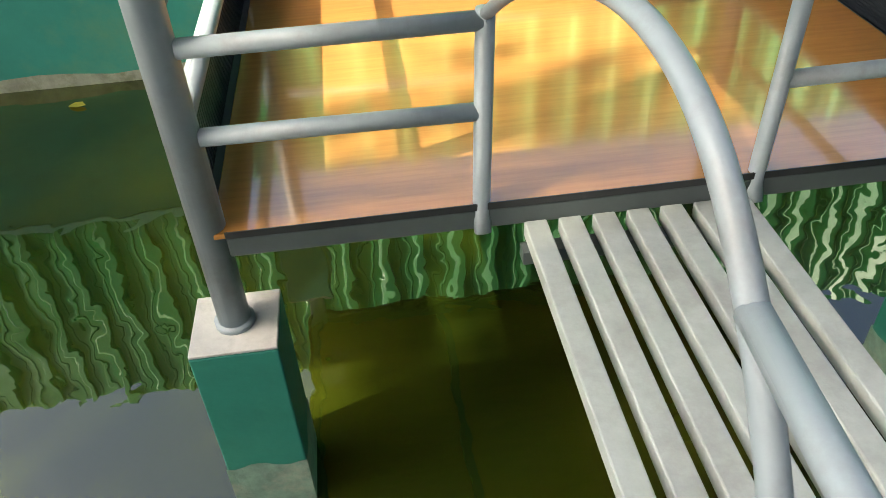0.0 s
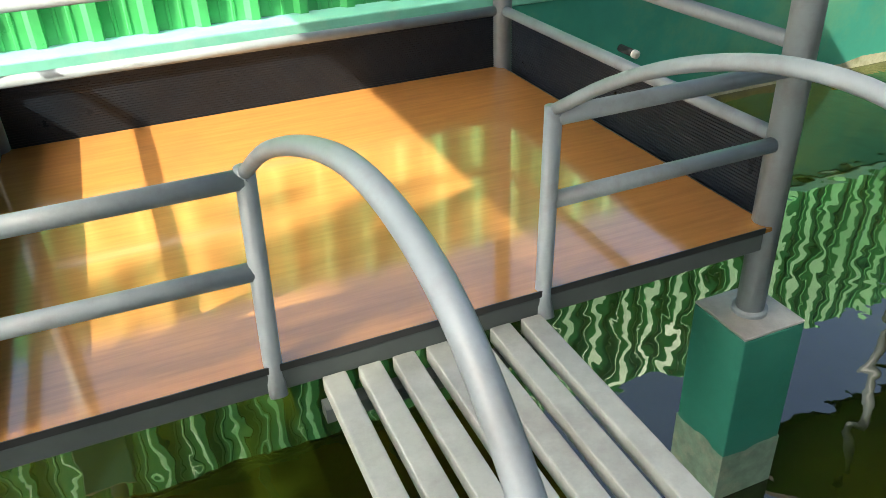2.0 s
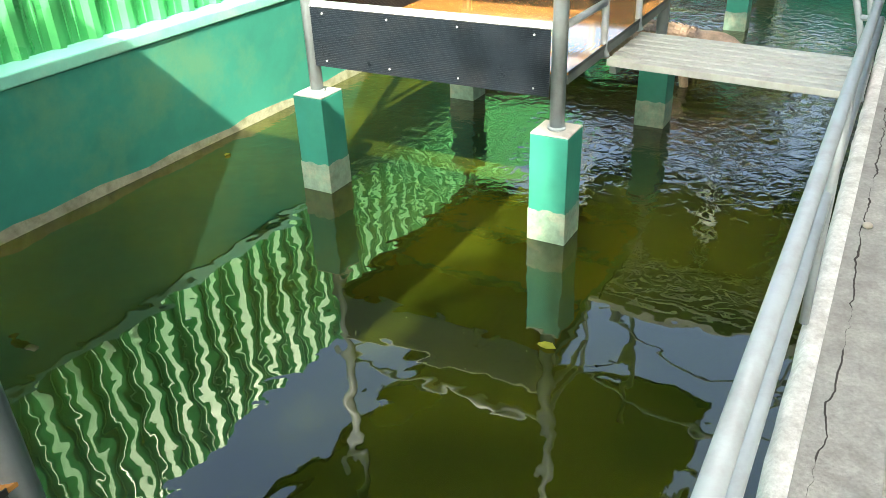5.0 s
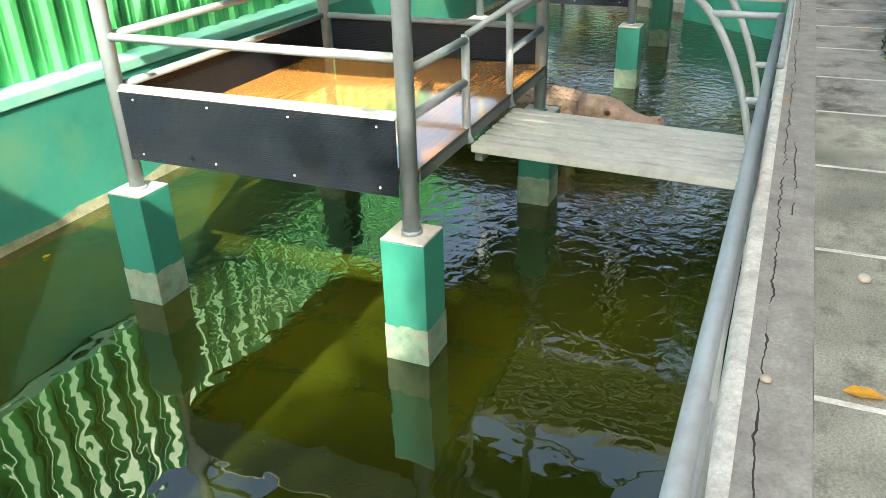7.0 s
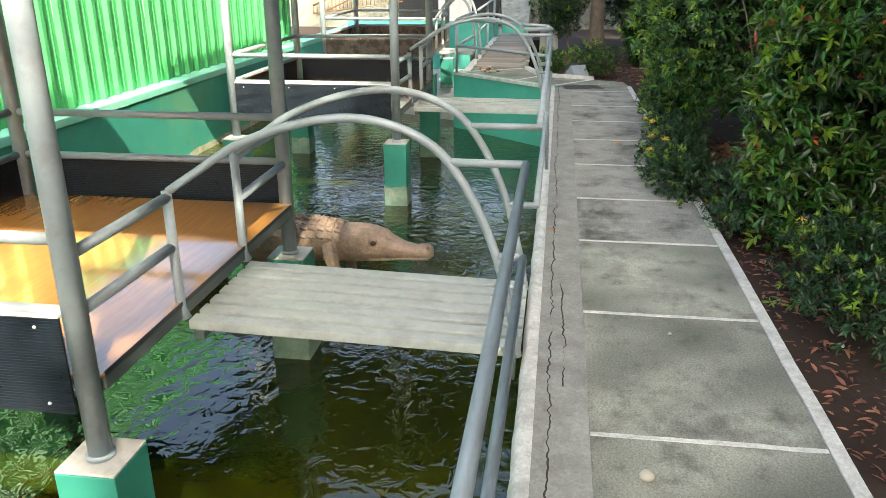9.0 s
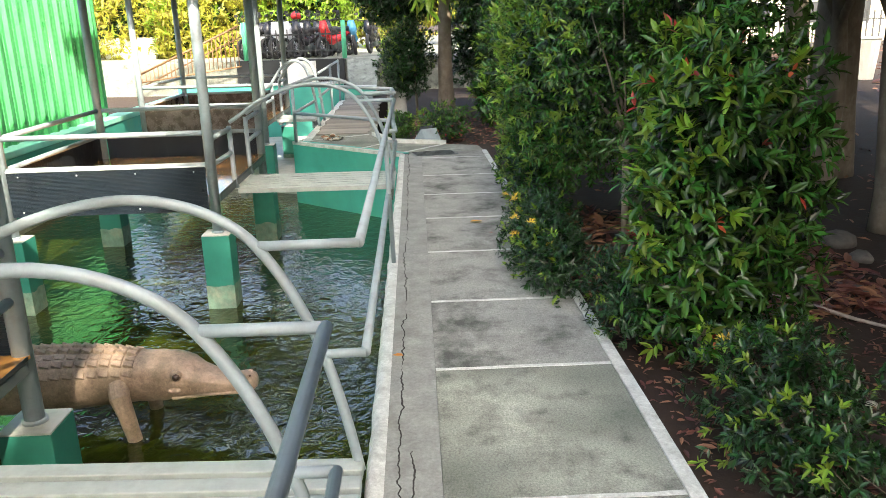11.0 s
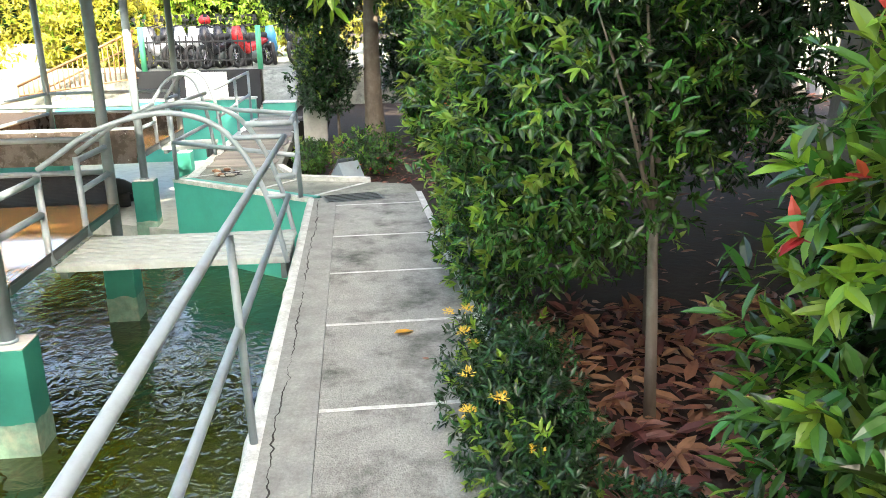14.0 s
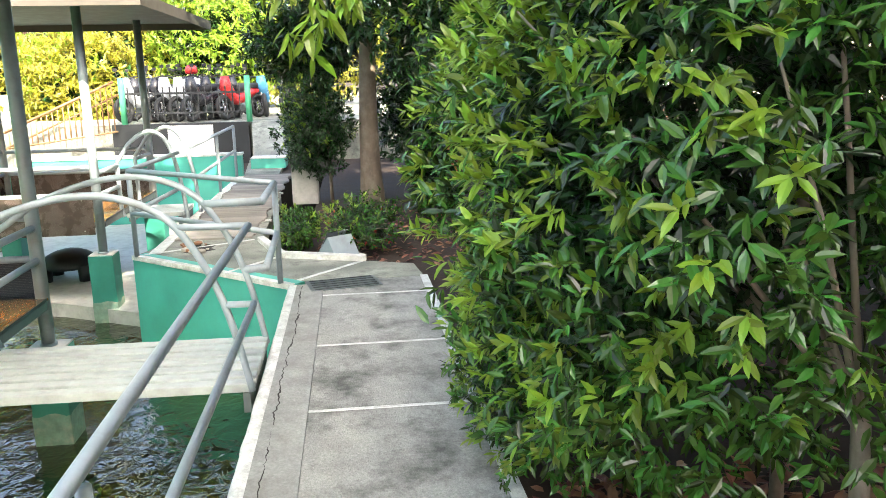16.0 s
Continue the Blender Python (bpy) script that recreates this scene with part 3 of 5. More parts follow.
# ---- footbridges ----
def footbridge(x, y0, y1, span=0.70, dz=0.0, slope=0.0):
    b = empty("footbridge", x, 0, dz, label="pale grey footbridge of steel slats between path and platform", category="footbridge", group="footbridges")
    b.matrix_basis = pose(x, y1, dz, slope) @ Matrix.Translation((0, -y1, 0))
    n = 7
    w = 0.066 if span < 0.76 else 0.087
    for i in range(n):
        c = -span / 2 + 0.05 + (span - 0.10) * i / (n - 1)
        part("slat", box_bm(c - w / 2, c + w / 2, y0, y1, 0.085, 0.135, 0.005), SLAT, b)
    part("ledger", box_bm(-span / 2, span / 2, y1 - 0.08, y1 - 0.03, 0.04, 0.084), STEEL_DARK, b)
    part("ledger", box_bm(-span / 2, span / 2, y0 + 0.02, y0 + 0.06, -0.03, 0.084), STEEL_DARK, b)
    return b


GX = (POSTX[0] + POSTX[1]) / 2
for i, px in enumerate(PLATS):
    if i < 2:
        footbridge(px + GX + 0.03, 0.235, Y_S - 0.05)
    else:
        footbridge(px + GX, 0.235, Y_S - 0.05, 0.84, -0.07 if i == 3 else -0.035, 0.3 if i == 3 else 1.5)
footbridge(P4[0] + GX, 1.73, P4[1] - 0.05)


# ---- handrails ----
ARCH = [(1.90, 0.76), (1.73, 0.87), (1.55, 0.985), (1.28, 1.085), (1.02, 1.125), (0.80, 1.09), (0.63, 1.0), (0.515, 0.86), (0.42, 0.68), (0.35, 0.49), (0.29, 0.25), (0.245, 0.01)]


# the arches of the second bridge from the west are bent lower
ARCH_LOW = [(1.90, 0.75), (1.65, 0.89), (1.40, 1.00), (1.15, 1.085), (0.98, 1.115), (0.84, 1.105), (0.73, 1.065), (0.62, 0.98), (0.52, 0.86), (0.42, 0.70), (0.35, 0.49), (0.29, 0.25), (0.25, 0.01)]
ARCH_LOW_E = [(1.90, 0.755), (1.68, 0.885), (1.45, 0.99), (1.22, 1.055), (1.03, 1.068), (0.90, 1.04), (0.79, 0.985), (0.69, 0.905), (0.59, 0.79), (0.47, 0.63), (0.35, 0.47), (0.29, 0.25), (0.25, 0.01)]


def arch_pts(x):
    shape = ARCH_LOW if abs(x - 0.53) < 0.1 else ARCH_LOW_E if abs(x - 1.36) < 0.1 else ARCH
    lean = 0.0 if shape is ARCH else 0.024
    return smooth_curve([(x + lean * min(1.0, (1.9 - y) / 1.1), y, z) for y, z in shape], 4)


def handrail(xw, xe, yw=0.20, y_e=0.20):
    """Rail along the path from the arch at xw (east side of one bridge) to the arch at xe (west side of the next)."""
    h = empty("handrail", label="grey pipe handrail along the path with arched ends at the footbridges", category="handrail", group="handrails along the path")
    r = 0.019
    for x, s in ((xw, 1), (xe, -1)):
        low_e, low_w = abs(x - 1.36) < 0.1, abs(x - 0.53) < 0.1
        a = tube("arch", arch_pts(x), 0.0165 if low_e or low_w else 0.020, STEEL, h)
        ye = yw if s == 1 else y_e
        zs = 0.905 if low_e else 0.975 if low_w else 0.94
        tube("stub", [(x + (0.024 if low_e or low_w else 0.0), 0.70 if low_e else 0.615 if low_w else 0.57, zs), (x + s * 0.005, ye, zs)], r * 0.95, STEEL, a)
        tube("stub", [(x + (0.024 if low_e or low_w else 0.0), 0.36, 0.51), (x + s * 0.005, ye, 0.51)], r * 0.95, STEEL, a)
    for z in (0.94, 0.51):
        tube("rail", [(xw, yw, 0.905 if z > 0.9 and yw > 0.21 else z), (xe, y_e, z)], r, STEEL, h)
    xm = (xw + xe) / 2 + 0.06
    ym = (yw + y_e) / 2
    tube("post", [(xm, ym - 0.02, 0.004), (xm, ym, 0.90)], r * 0.9, STEEL, h)
    return h


for i in range(3):
    handrail(PLATS[i] + POSTX[1], PLATS[i + 1] + POSTX[0], 0.255 if i == 1 else 0.20, 0.235 if i == 1 else 0.20)


def end_rail():
    h = empty("corner_handrail", label="pale grey pipe handrail along the angled pond wall", category="handrail", group="handrails along the path")
    x = PLATS[3] + POSTX[1]
    r = 0.025
    a = tube("arch", arch_pts(x), 0.020, STEEL, h)
    A, B = Vector((15.33, 0.29, 0)), Vector((16.66, 1.80, 0))
    for z in (0.86, 0.44):
        tube("rail", [A + Vector((0, 0, z)), B + Vector((0, 0, z))], r, STEEL, h)
    for P in (A, B):
        tube("post", [P + Vector((0, 0, 0.004)), P + Vector((0, 0, 0.86))], r, STEEL, h)
    for z, z2, ya in ((0.94, 0.86, 0.57), (0.51, 0.44, 0.36)):
        tube("stub", [(x, ya, z), (x + 0.02, 0.22, z)], r, STEEL, a)
        tube("rail", [(x + 0.02, 0.22, z), A + Vector((-0.01, 0, z2))], r, STEEL, h)
    x4 = P4[0] + POSTX[0]
    for x in (x4, P4[0] + POSTX[1]):
        sc = (P4[1] - 1.68) / 1.65
        tube("arch", [(q.x, P4[1] - 0.02 - (1.9 - q.y) * sc, q.z) for q in arch_pts(x)], r, STEEL, h)
    for z in (0.86, 0.44):
        tube("rail", [B + Vector((0, 0, z)), (x4, 1.72, z)], r, STEEL, h)
        tube("rail", [(P4[0] + POSTX[1], 1.72, z), (23.0, 1.70, z + 0.05)], r, STEEL, h)
    for xx in (21.2, 23.0):
        tube("post", [(xx, 1.70, 0.007), (xx, 1.70, 0.89)], r, STEEL, h)
    return h


end_rail()

# ---- plants ----
LEAF_SHAPE = np.array([(0, 0, 0), (0.30, 0.15, 0.03), (0.30, -0.15, 0.03), (0.30, 0, -0.01), (0.66, 0.125, 0.02), (0.66, -0.125, 0.02), (0.66, 0, -0.015), (1.0, 0, -0.08)])
LEAF_FACES = [(0, 3, 1), (0, 2, 3), (1, 3, 6, 4), (3, 2, 5, 6), (4, 6, 7), (6, 5, 7)]
LITE_SHAPE = np.array([(0, 0, 0), (0.45, 0.2, 0.04), (0.45, -0.2, 0.04), (1.0, 0, -0.06)])
LITE_FACES = [(0, 2, 3, 1)]


def leaves_mesh(name, bases, dirs, ups, sizes, material, parent=None, lite=False, label=""):
    """One mesh of many leaves; each lies at a base, points along dir, with its upper side towards up."""
    shp, fcs = (LITE_SHAPE, LITE_FACES) if lite else (LEAF_SHAPE, LEAF_FACES)
    d = dirs / np.linalg.norm(dirs, axis=1, keepdims=True)
    s = np.cross(ups, d)
    s /= np.linalg.norm(s, axis=1, keepdims=True) + 1e-9
    u = np.cross(d, s)
    k = len(shp)
    V = (bases[:, None, :] + sizes[:, None, None] * (shp[None, :, 0:1] * d[:, None, :] + shp[None, :, 1:2] * s[:, None, :] + shp[None, :, 2:3] * u[:, None, :])).reshape(-1, 3)
    F = [tuple(i * k + j for j in f) for i in range(len(bases)) for f in fcs]
    return mesh_ob(name, V.tolist(), F, material, parent, label)


def sprays(rng, tips, outs, per, size, spread=0.9, droop=0.25):
    """Whorls of leaves round twig tips: bases, dirs, ups, sizes."""
    n = len(tips)
    B, Dr, U, S = [], [], [], []
    for k in range(per):
        o = outs + rng.normal(0, 0.18, (n, 3))
        side = rng.normal(0, 1, (n, 3))
        side -= o * np.sum(side * o, axis=1, keepdims=True)
        side /= np.linalg.norm(side, axis=1, keepdims=True) + 1e-9
        d = o * rng.uniform(0.25, 0.95, (n, 1)) + side * spread
        d[:, 2] -= droop * rng.uniform(0, 1, n)
        back = rng.uniform(0, 1, (n, 1)) * size * 0.9
        B.append(tips - outs * back + rng.normal(0, size * 0.06, (n, 3)))
        Dr.append(d)
        up = np.tile((0.0, 0.0, 1.0), (n, 1)) + outs * 0.7 + rng.normal(0, 0.25, (n, 3))
        U.append(up)
        S.append(size * rng.uniform(0.65, 1.2, n))
    return np.concatenate(B), np.concatenate(Dr), np.concatenate(U), np.concatenate(S)


def shell_points(rng, n, c, r, lump=0.18, inner=0.0, zmin=None):
    """Points on a lumpy ellipsoid and the outward directions."""
    v = rng.normal(0, 1, (n, 3))
    v /= np.linalg.norm(v, axis=1, keepdims=True)
    f = np.array([1 + lump * 1.6 * noise.noise(Vector(q * 2.1) + Vector((c[0], c[1], 0))) + lump * 0.8 * noise.noise(Vector(q * 5.0) + Vector((0, c[0], c[1]))) for q in v])
    f *= 1 - inner * rng.uniform(0, 1, n) ** 2
    P = np.array(c) + v * np.array(r) * f[:, None]
    o = v / np.array(r)
    o /= np.linalg.norm(o, axis=1, keepdims=True)
    if zmin is not None:
        k = P[:, 2] > zmin
        P, o = P[k], o[k]
    return P, o


def shrub(seed, name, c, r, twigs, leaf, per=8, label="", thin=0.0, trunk=None, young=0.12, red=0.0, main=None, single=0, stem_r=0.025, zmin=0.0, category="shrub"):
    rng = np.random.default_rng(seed)
    main = main or LEAF
    base = trunk or (c[0], c[1])
    e = empty(name, base[0], base[1], -0.07, label=label, category=category)
    off = np.array((base[0], base[1], -0.07))
    P, o = shell_points(rng, twigs, c, r, inner=0.35, zmin=zmin)
    if thin:
        # the shaded side carries fewer leaves
        keep = rng.uniform(0, 1, len(P)) > thin * np.clip(-o[:, 0] * 0.7 - o[:, 1] * 0.9, 0, 1)
        P, o = P[keep], o[keep]
    pick = rng.uniform(0, 1, len(P))
    zrel = (P[:, 2] - c[2]) / r[2]
    # lime young leaves, weighted to the pond side in place of the light there
    yk = pick < young * (1.0 + 0.9 * zrel) * (0.3 + 2.0 * np.clip(o[:, 1], 0, 1))
    rk = (~yk) & (rng.uniform(0, 1, len(P)) < red)
    gk = ~(yk | rk)
    leaves_mesh("foliage", *(a if i else a - off for i, a in enumerate(sprays(rng, P[gk], o[gk], per, leaf))), main, e)
    if yk.any():
        leaves_mesh("young_foliage", *(a if i else a - off for i, a in enumerate(sprays(rng, P[yk], o[yk], per, leaf, 0.6, 0.0))), LEAF_LIGHT, e, label="pale lime young leaves, more of them towards the light")
    if rk.any():
        leaves_mesh("red_foliage", *(a if i else a - off for i, a in enumerate(sprays(rng, P[rk], o[rk], 4, leaf * 0.9, 0.5, 0.0))), LEAF_RED, e, label="red young leaves")
    # inner foliage, its darker leaf colour standing in for the shade inside
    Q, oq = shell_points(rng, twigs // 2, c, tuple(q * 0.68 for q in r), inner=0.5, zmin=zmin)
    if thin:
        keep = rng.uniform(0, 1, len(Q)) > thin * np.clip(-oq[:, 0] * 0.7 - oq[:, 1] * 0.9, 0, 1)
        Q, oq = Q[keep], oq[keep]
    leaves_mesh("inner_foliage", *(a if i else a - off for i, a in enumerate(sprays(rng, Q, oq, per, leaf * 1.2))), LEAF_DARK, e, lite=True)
    # stems
    top = Vector(c) - Vector(off)
    fork = Vector((top.x * 0.06, top.y * 0.06, max(0.12, c[2] - r[2] * 0.5 + 0.07)))
    tube("trunk", [(0, 0, 0.0), (0.01, 0.01, fork.z * 0.5), fork, fork.lerp(top, 0.3)], stem_r, BARK, e, 8, [stem_r * 1.15, stem_r, stem_r * 0.9, stem_r * 0.45])
    for i in range(7):
        v = Vector(rng.normal(0, 1, 3))
        v.z = abs(v.z) * 0.6 - 0.1
        v.normalize()
        endp = top + Vector((v.x * r[0], v.y * r[1], v.z * r[2])) * 0.75
        mid = fork.lerp(endp, 0.5) + Vector((0, 0, 0.05))
        tube("branch", [fork, mid, endp], 0.01, BARK, e, 6, [stem_r * 0.4, stem_r * 0.28, stem_r * 0.14])
    if single:
        # single leaves on the side that faces the path
        one = leaves_mesh("leaf", np.zeros((1, 3)), np.array([(1.0, 0, 0)]), np.array([(0, 0, 1.0)]), np.array([1.0]), main, e)
        R, ro = shell_points(rng, single * 5, c, tuple(q * 1.01 for q in r), zmin=zmin + 0.1)
        keep = ro[:, 1] > 0.2
        R, ro = R[keep][:single], ro[keep][:single]
        for i in range(len(R)):
            d = Vector(ro[i]) + Vector(rng.normal(0, 0.6, 3))
            d.normalize()
            up = (Vector((0, 0, 1)) + Vector(ro[i]) * 0.6).normalized()
            s = up.cross(d).normalized()
            u = d.cross(s)
            m = Matrix((d, s, u)).transposed().to_4x4()
            q = one if i == 0 else new("leaf", one.data)
            q.parent = e
            q.matrix_basis = Matrix.Translation(Vector(R[i] - off)) @ m @ Matrix.Scale(leaf * rng.uniform(0.8, 1.25), 4)
    return e


def flowers(seed, name, pts, size, label, n=40):
    rng = np.random.default_rng(seed)
    for c in pts:
        v = rng.normal(0, 1, (n, 3))
        v[:, 2] = np.abs(v[:, 2])
        v /= np.linalg.norm(v, axis=1, keepdims=True)
        B = np.array(c) + v * size * 0.45 * rng.uniform(0.3, 1, (n, 1))
        yield leaves_mesh(name, B, v + rng.normal(0, 0.5, (n, 3)), v, np.full(n, size * 0.32), FLOWER)


SH_A = shrub(11, "broadleaf_shrub", (8.66, -1.58, 0.80), (0.45, 0.54, 1.06), 1050, 0.085, label="tall dense green shrub with red and lime young leaves", young=0.15, red=0.03, single=150, trunk=(8.6, -1.5))
# LEAF_DARK puts the shade behind the hedge into the leaf colour
shrub(26, "broadleaf_shrub", (11.7, -2.35, 1.75), (1.0, 0.62, 0.95), 1500, 0.07, label="shrub behind the large hedge shrub, dark leaf colour standing in for shade", main=LEAF_DARK, young=0.02, trunk=(11.35, -1.9), stem_r=0.025, zmin=0.7)
SH_B = shrub(12, "broadleaf_shrub", (11.35, -1.36, 1.50), (1.30, 0.72, 1.28), 3600, 0.062, label="large dark green shrub on a thin grey trunk beside the path", thin=0.45, young=0.25, single=170, trunk=(10.36, -1.54), stem_r=0.026, zmin=0.34)
shrub(13, "broadleaf_shrub", (13.6, -1.75, 1.5), (1.2, 0.98, 1.35), 1300, 0.062, label="tall green hedge shrub behind the path edge", young=0.12, trunk=(13.3, -1.7), main=LEAF, stem_r=0.03, zmin=0.2)
shrub(14, "broadleaf_shrub", (7.25, -2.40, 1.0), (0.5, 0.45, 0.5), 170, 0.12, label="young broad-leaved shrub with lime leaves", young=0.4)
shrub(15, "low_shrub", (7.5, -1.45, 0.17), (0.68, 0.36, 0.38), 480, 0.045, label="low small-leaved green shrub with yellow flowers", main=LEAF_DARK, young=0.12, stem_r=0.012)
LOW_B = shrub(16, "low_shrub", (10.15, -0.90, 0.18), (0.85, 0.30, 0.36), 900, 0.046, label="low small-leaved green shrub with yellow flower clusters", main=LEAF_DARK, young=0.06, stem_r=0.012)
shrub(17, "low_shrub", (9.0, -1.15, 0.15), (0.5, 0.22, 0.3), 300, 0.045, label="low small-leaved green shrub under the hedge", main=LEAF_DARK, young=0.05, stem_r=0.012)
shrub(18, "low_shrub", (12.25, -1.10, 0.38), (0.85, 0.32, 0.58), 700, 0.06, label="low green shrub at the foot of the hedge", main=LEAF, young=0.15, stem_r=0.012)
shrub(19, "low_shrub", (16.9, -0.45, 0.2), (0.5, 0.45, 0.32), 360, 0.055, label="low mixed green planting with orange flowers in the planter", main=LEAF, young=0.2, red=0.03, stem_r=0.012)
shrub(20, "low_shrub", (17.0, 0.25, 0.15), (0.45, 0.25, 0.25), 260, 0.06, label="low green planting in the kerbed planter", main=LEAF, young=0.15, stem_r=0.012)
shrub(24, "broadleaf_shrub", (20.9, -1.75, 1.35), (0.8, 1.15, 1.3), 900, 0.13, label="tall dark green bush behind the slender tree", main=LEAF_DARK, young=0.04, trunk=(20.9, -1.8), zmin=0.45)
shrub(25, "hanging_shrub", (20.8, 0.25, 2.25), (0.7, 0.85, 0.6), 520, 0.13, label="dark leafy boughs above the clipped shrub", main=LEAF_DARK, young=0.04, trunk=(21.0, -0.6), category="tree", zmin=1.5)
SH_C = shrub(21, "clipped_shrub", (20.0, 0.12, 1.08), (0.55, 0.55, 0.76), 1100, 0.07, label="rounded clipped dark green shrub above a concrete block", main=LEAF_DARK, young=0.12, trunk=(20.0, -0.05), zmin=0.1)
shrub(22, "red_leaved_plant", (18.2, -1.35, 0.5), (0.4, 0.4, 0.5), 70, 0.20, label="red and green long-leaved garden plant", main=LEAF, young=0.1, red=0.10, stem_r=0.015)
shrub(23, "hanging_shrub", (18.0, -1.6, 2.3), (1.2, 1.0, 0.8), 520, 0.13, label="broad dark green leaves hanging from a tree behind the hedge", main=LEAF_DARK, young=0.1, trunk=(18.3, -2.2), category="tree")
for o in flowers(3, "flower", [(9.75, -0.75, 0.42), (10.05, -0.68, 0.38), (10.3, -0.70, 0.45), (10.45, -0.76, 0.33), (9.6, -0.85, 0.30), (7.75, -1.25, 0.42), (10.75, -0.78, 0.38), (9.9, -0.66, 0.30), (10.62, -0.68, 0.42)], 0.06, ""):
    tagged(o, "cluster of small yellow flowers on a low shrub", "flower", "yellow flower clusters")


def tree(seed, name, base, height, r0, crown, n, leaf, label, lean=(0, 0), material=None, limbs=7):
    rng = np.random.default_rng(seed)
    e = empty(name, base[0], base[1], -0.07, label=label, category="tree")
    pts, rad = [], []
    for i in range(9):
        t = i / 8
        pts.append((lean[0] * t + 0.06 * math.sin(5 * t + seed), lean[1] * t + 0.05 * math.cos(4 * t + seed) - 0.05, height * t))
        rad.append(r0 * (1.35 - 0.85 * t if t > 0.1 else 1.6 - 2.5 * t))
    tube("trunk", smooth_curve(pts, 3), r0, BARK, e, 14, [float(np.interp(i / 24, np.linspace(0, 1, 9), rad)) for i in range(25)])
    c = np.array(crown[0]) - np.array((base[0], base[1], -0.07))
    r = crown[1]
    for i in range(limbs):
        a = 2 * math.pi * i / limbs + rng.uniform(-0.3, 0.3)
        endp = Vector(c) + Vector((math.cos(a) * r[0], math.sin(a) * r[1], rng.uniform(-0.3, 0.5) * r[2])) * 0.7
        s = Vector(pts[5 + i % 3])
        mid = s.lerp(endp, 0.5) + Vector((0, 0, 0.3))
        tube("limb", smooth_curve([s, mid, endp], 3), 0.05, BARK, e, 8, [r0 * q for q in np.linspace(0.5, 0.12, 7)])
    P, o = shell_points(rng, n, tuple(c), r, lump=0.3, inner=0.85)
    leaves_mesh("crown", *sprays(rng, P, o, 7, leaf, 1.0, 0.4), material or LEAF, e, lite=True)
    return e


tree(31, "garden_tree", (19.9, -0.62), 4.4, 0.115, ((19.2, -0.75, 3.3), (2.2, 1.75, 1.25)), 900, 0.2, "slender grey-barked tree with broad leaves beside the path", lean=(-0.1, 0.1), material=LEAF_DARK)
tree(32, "shade_tree", (15.2, -5.6), 6.0, 0.2, ((15.4, -6.4, 6.3), (3.2, 3.0, 1.8)), 1000, 0.24, "large dark-trunked shade tree over the garden")
for i, x in enumerate((-14.2, -8.0, -2.0, 4.0)):
    tree(40 + i, "shade_tree", (x, -7.0), 9.0, 0.24, ((x, -4.75, 9.6), (3.7, 3.9, 1.8)), 1000 if x == -2.0 else 2900, 0.27, "large leafy shade tree south of the path")
# crowns out of view, added to block sun on floors, deck and parking
for i, (x, y, z, rx, ry, rz, n) in enumerate(((-8.2, -2.95, 9.6, 3.4, 1.5, 0.9, 1500), (-2.1, -2.95, 9.6, 3.3, 1.5, 0.9, 900), (4.1, -2.95, 9.6, 3.3, 1.5, 0.9, 1400), (20.6, -1.2, 6.6, 4.2, 3.2, 1.4, 2200), (22.0, 0.6, 6.9, 3.0, 2.2, 1.2, 1500), (11.8, -1.9, 6.9, 2.6, 1.7, 0.8, 1000))):
    tree(80 + i, "shade_tree", (x + 1.6, y - 2.6), z - 0.6, 0.2, ((x, y, z), (rx, ry, rz)), n, 0.26, "added tall tree with an unseen crown that blocks the sun")
# low crowns added to keep sky light off the hedge
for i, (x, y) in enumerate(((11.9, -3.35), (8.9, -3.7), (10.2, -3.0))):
    tree(90 + i, "garden_tree", (x + 0.8, y - 0.8), 2.6, 0.09, ((x, y, 2.95), (2.3 if i == 0 else 1.5, 1.35, 0.95)), 1100, 0.17, "low dense dark tree added above the hedge to shade it", material=LEAF_DARK, limbs=5)
# crowns added to darken the garden and the backs of the hedges
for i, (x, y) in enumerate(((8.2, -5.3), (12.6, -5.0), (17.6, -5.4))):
    tree(70 + i, "garden_tree", (x + 0.6, y - 0.9), 3.6, 0.14, ((x, y, 4.1), (3.0, 2.5, 1.3)), 1300, 0.22, "dense dark green tree added behind the hedge to block sky light", material=LEAF_DARK)
# dark background trunks; their crowns are added to shade the garden soil
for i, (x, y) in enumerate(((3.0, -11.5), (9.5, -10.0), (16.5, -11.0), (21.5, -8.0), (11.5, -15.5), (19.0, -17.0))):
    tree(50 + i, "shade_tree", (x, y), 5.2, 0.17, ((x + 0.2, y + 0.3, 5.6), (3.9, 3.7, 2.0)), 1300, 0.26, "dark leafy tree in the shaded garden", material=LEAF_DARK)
# added canopy layer that cuts sky light over the garden bed
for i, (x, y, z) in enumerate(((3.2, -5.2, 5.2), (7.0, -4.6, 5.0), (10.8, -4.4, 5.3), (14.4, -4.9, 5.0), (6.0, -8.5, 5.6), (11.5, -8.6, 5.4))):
    tree(100 + i, "shade_tree", (x - 0.4, y - 1.2), z - 0.7, 0.15, ((x, y, z), (2.5, 2.3, 0.9)), 1500, 0.24, "dense broad-crowned tree added to shade the garden bed", material=LEAF_DARK)
# overhead crowns out of view, added to dim the hedge's west side
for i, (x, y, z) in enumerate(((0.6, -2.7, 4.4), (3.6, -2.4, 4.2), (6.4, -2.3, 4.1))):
    tree(110 + i, "shade_tree", (x - 0.3, y - 1.3), z - 0.6, 0.12, ((x, y, z), (1.9, 1.4, 0.7)), 260 if i == 1 else 1100, 0.22, "unseen leafy tree added over the path to block light", material=LEAF_DARK)
rng = np.random.default_rng(5)


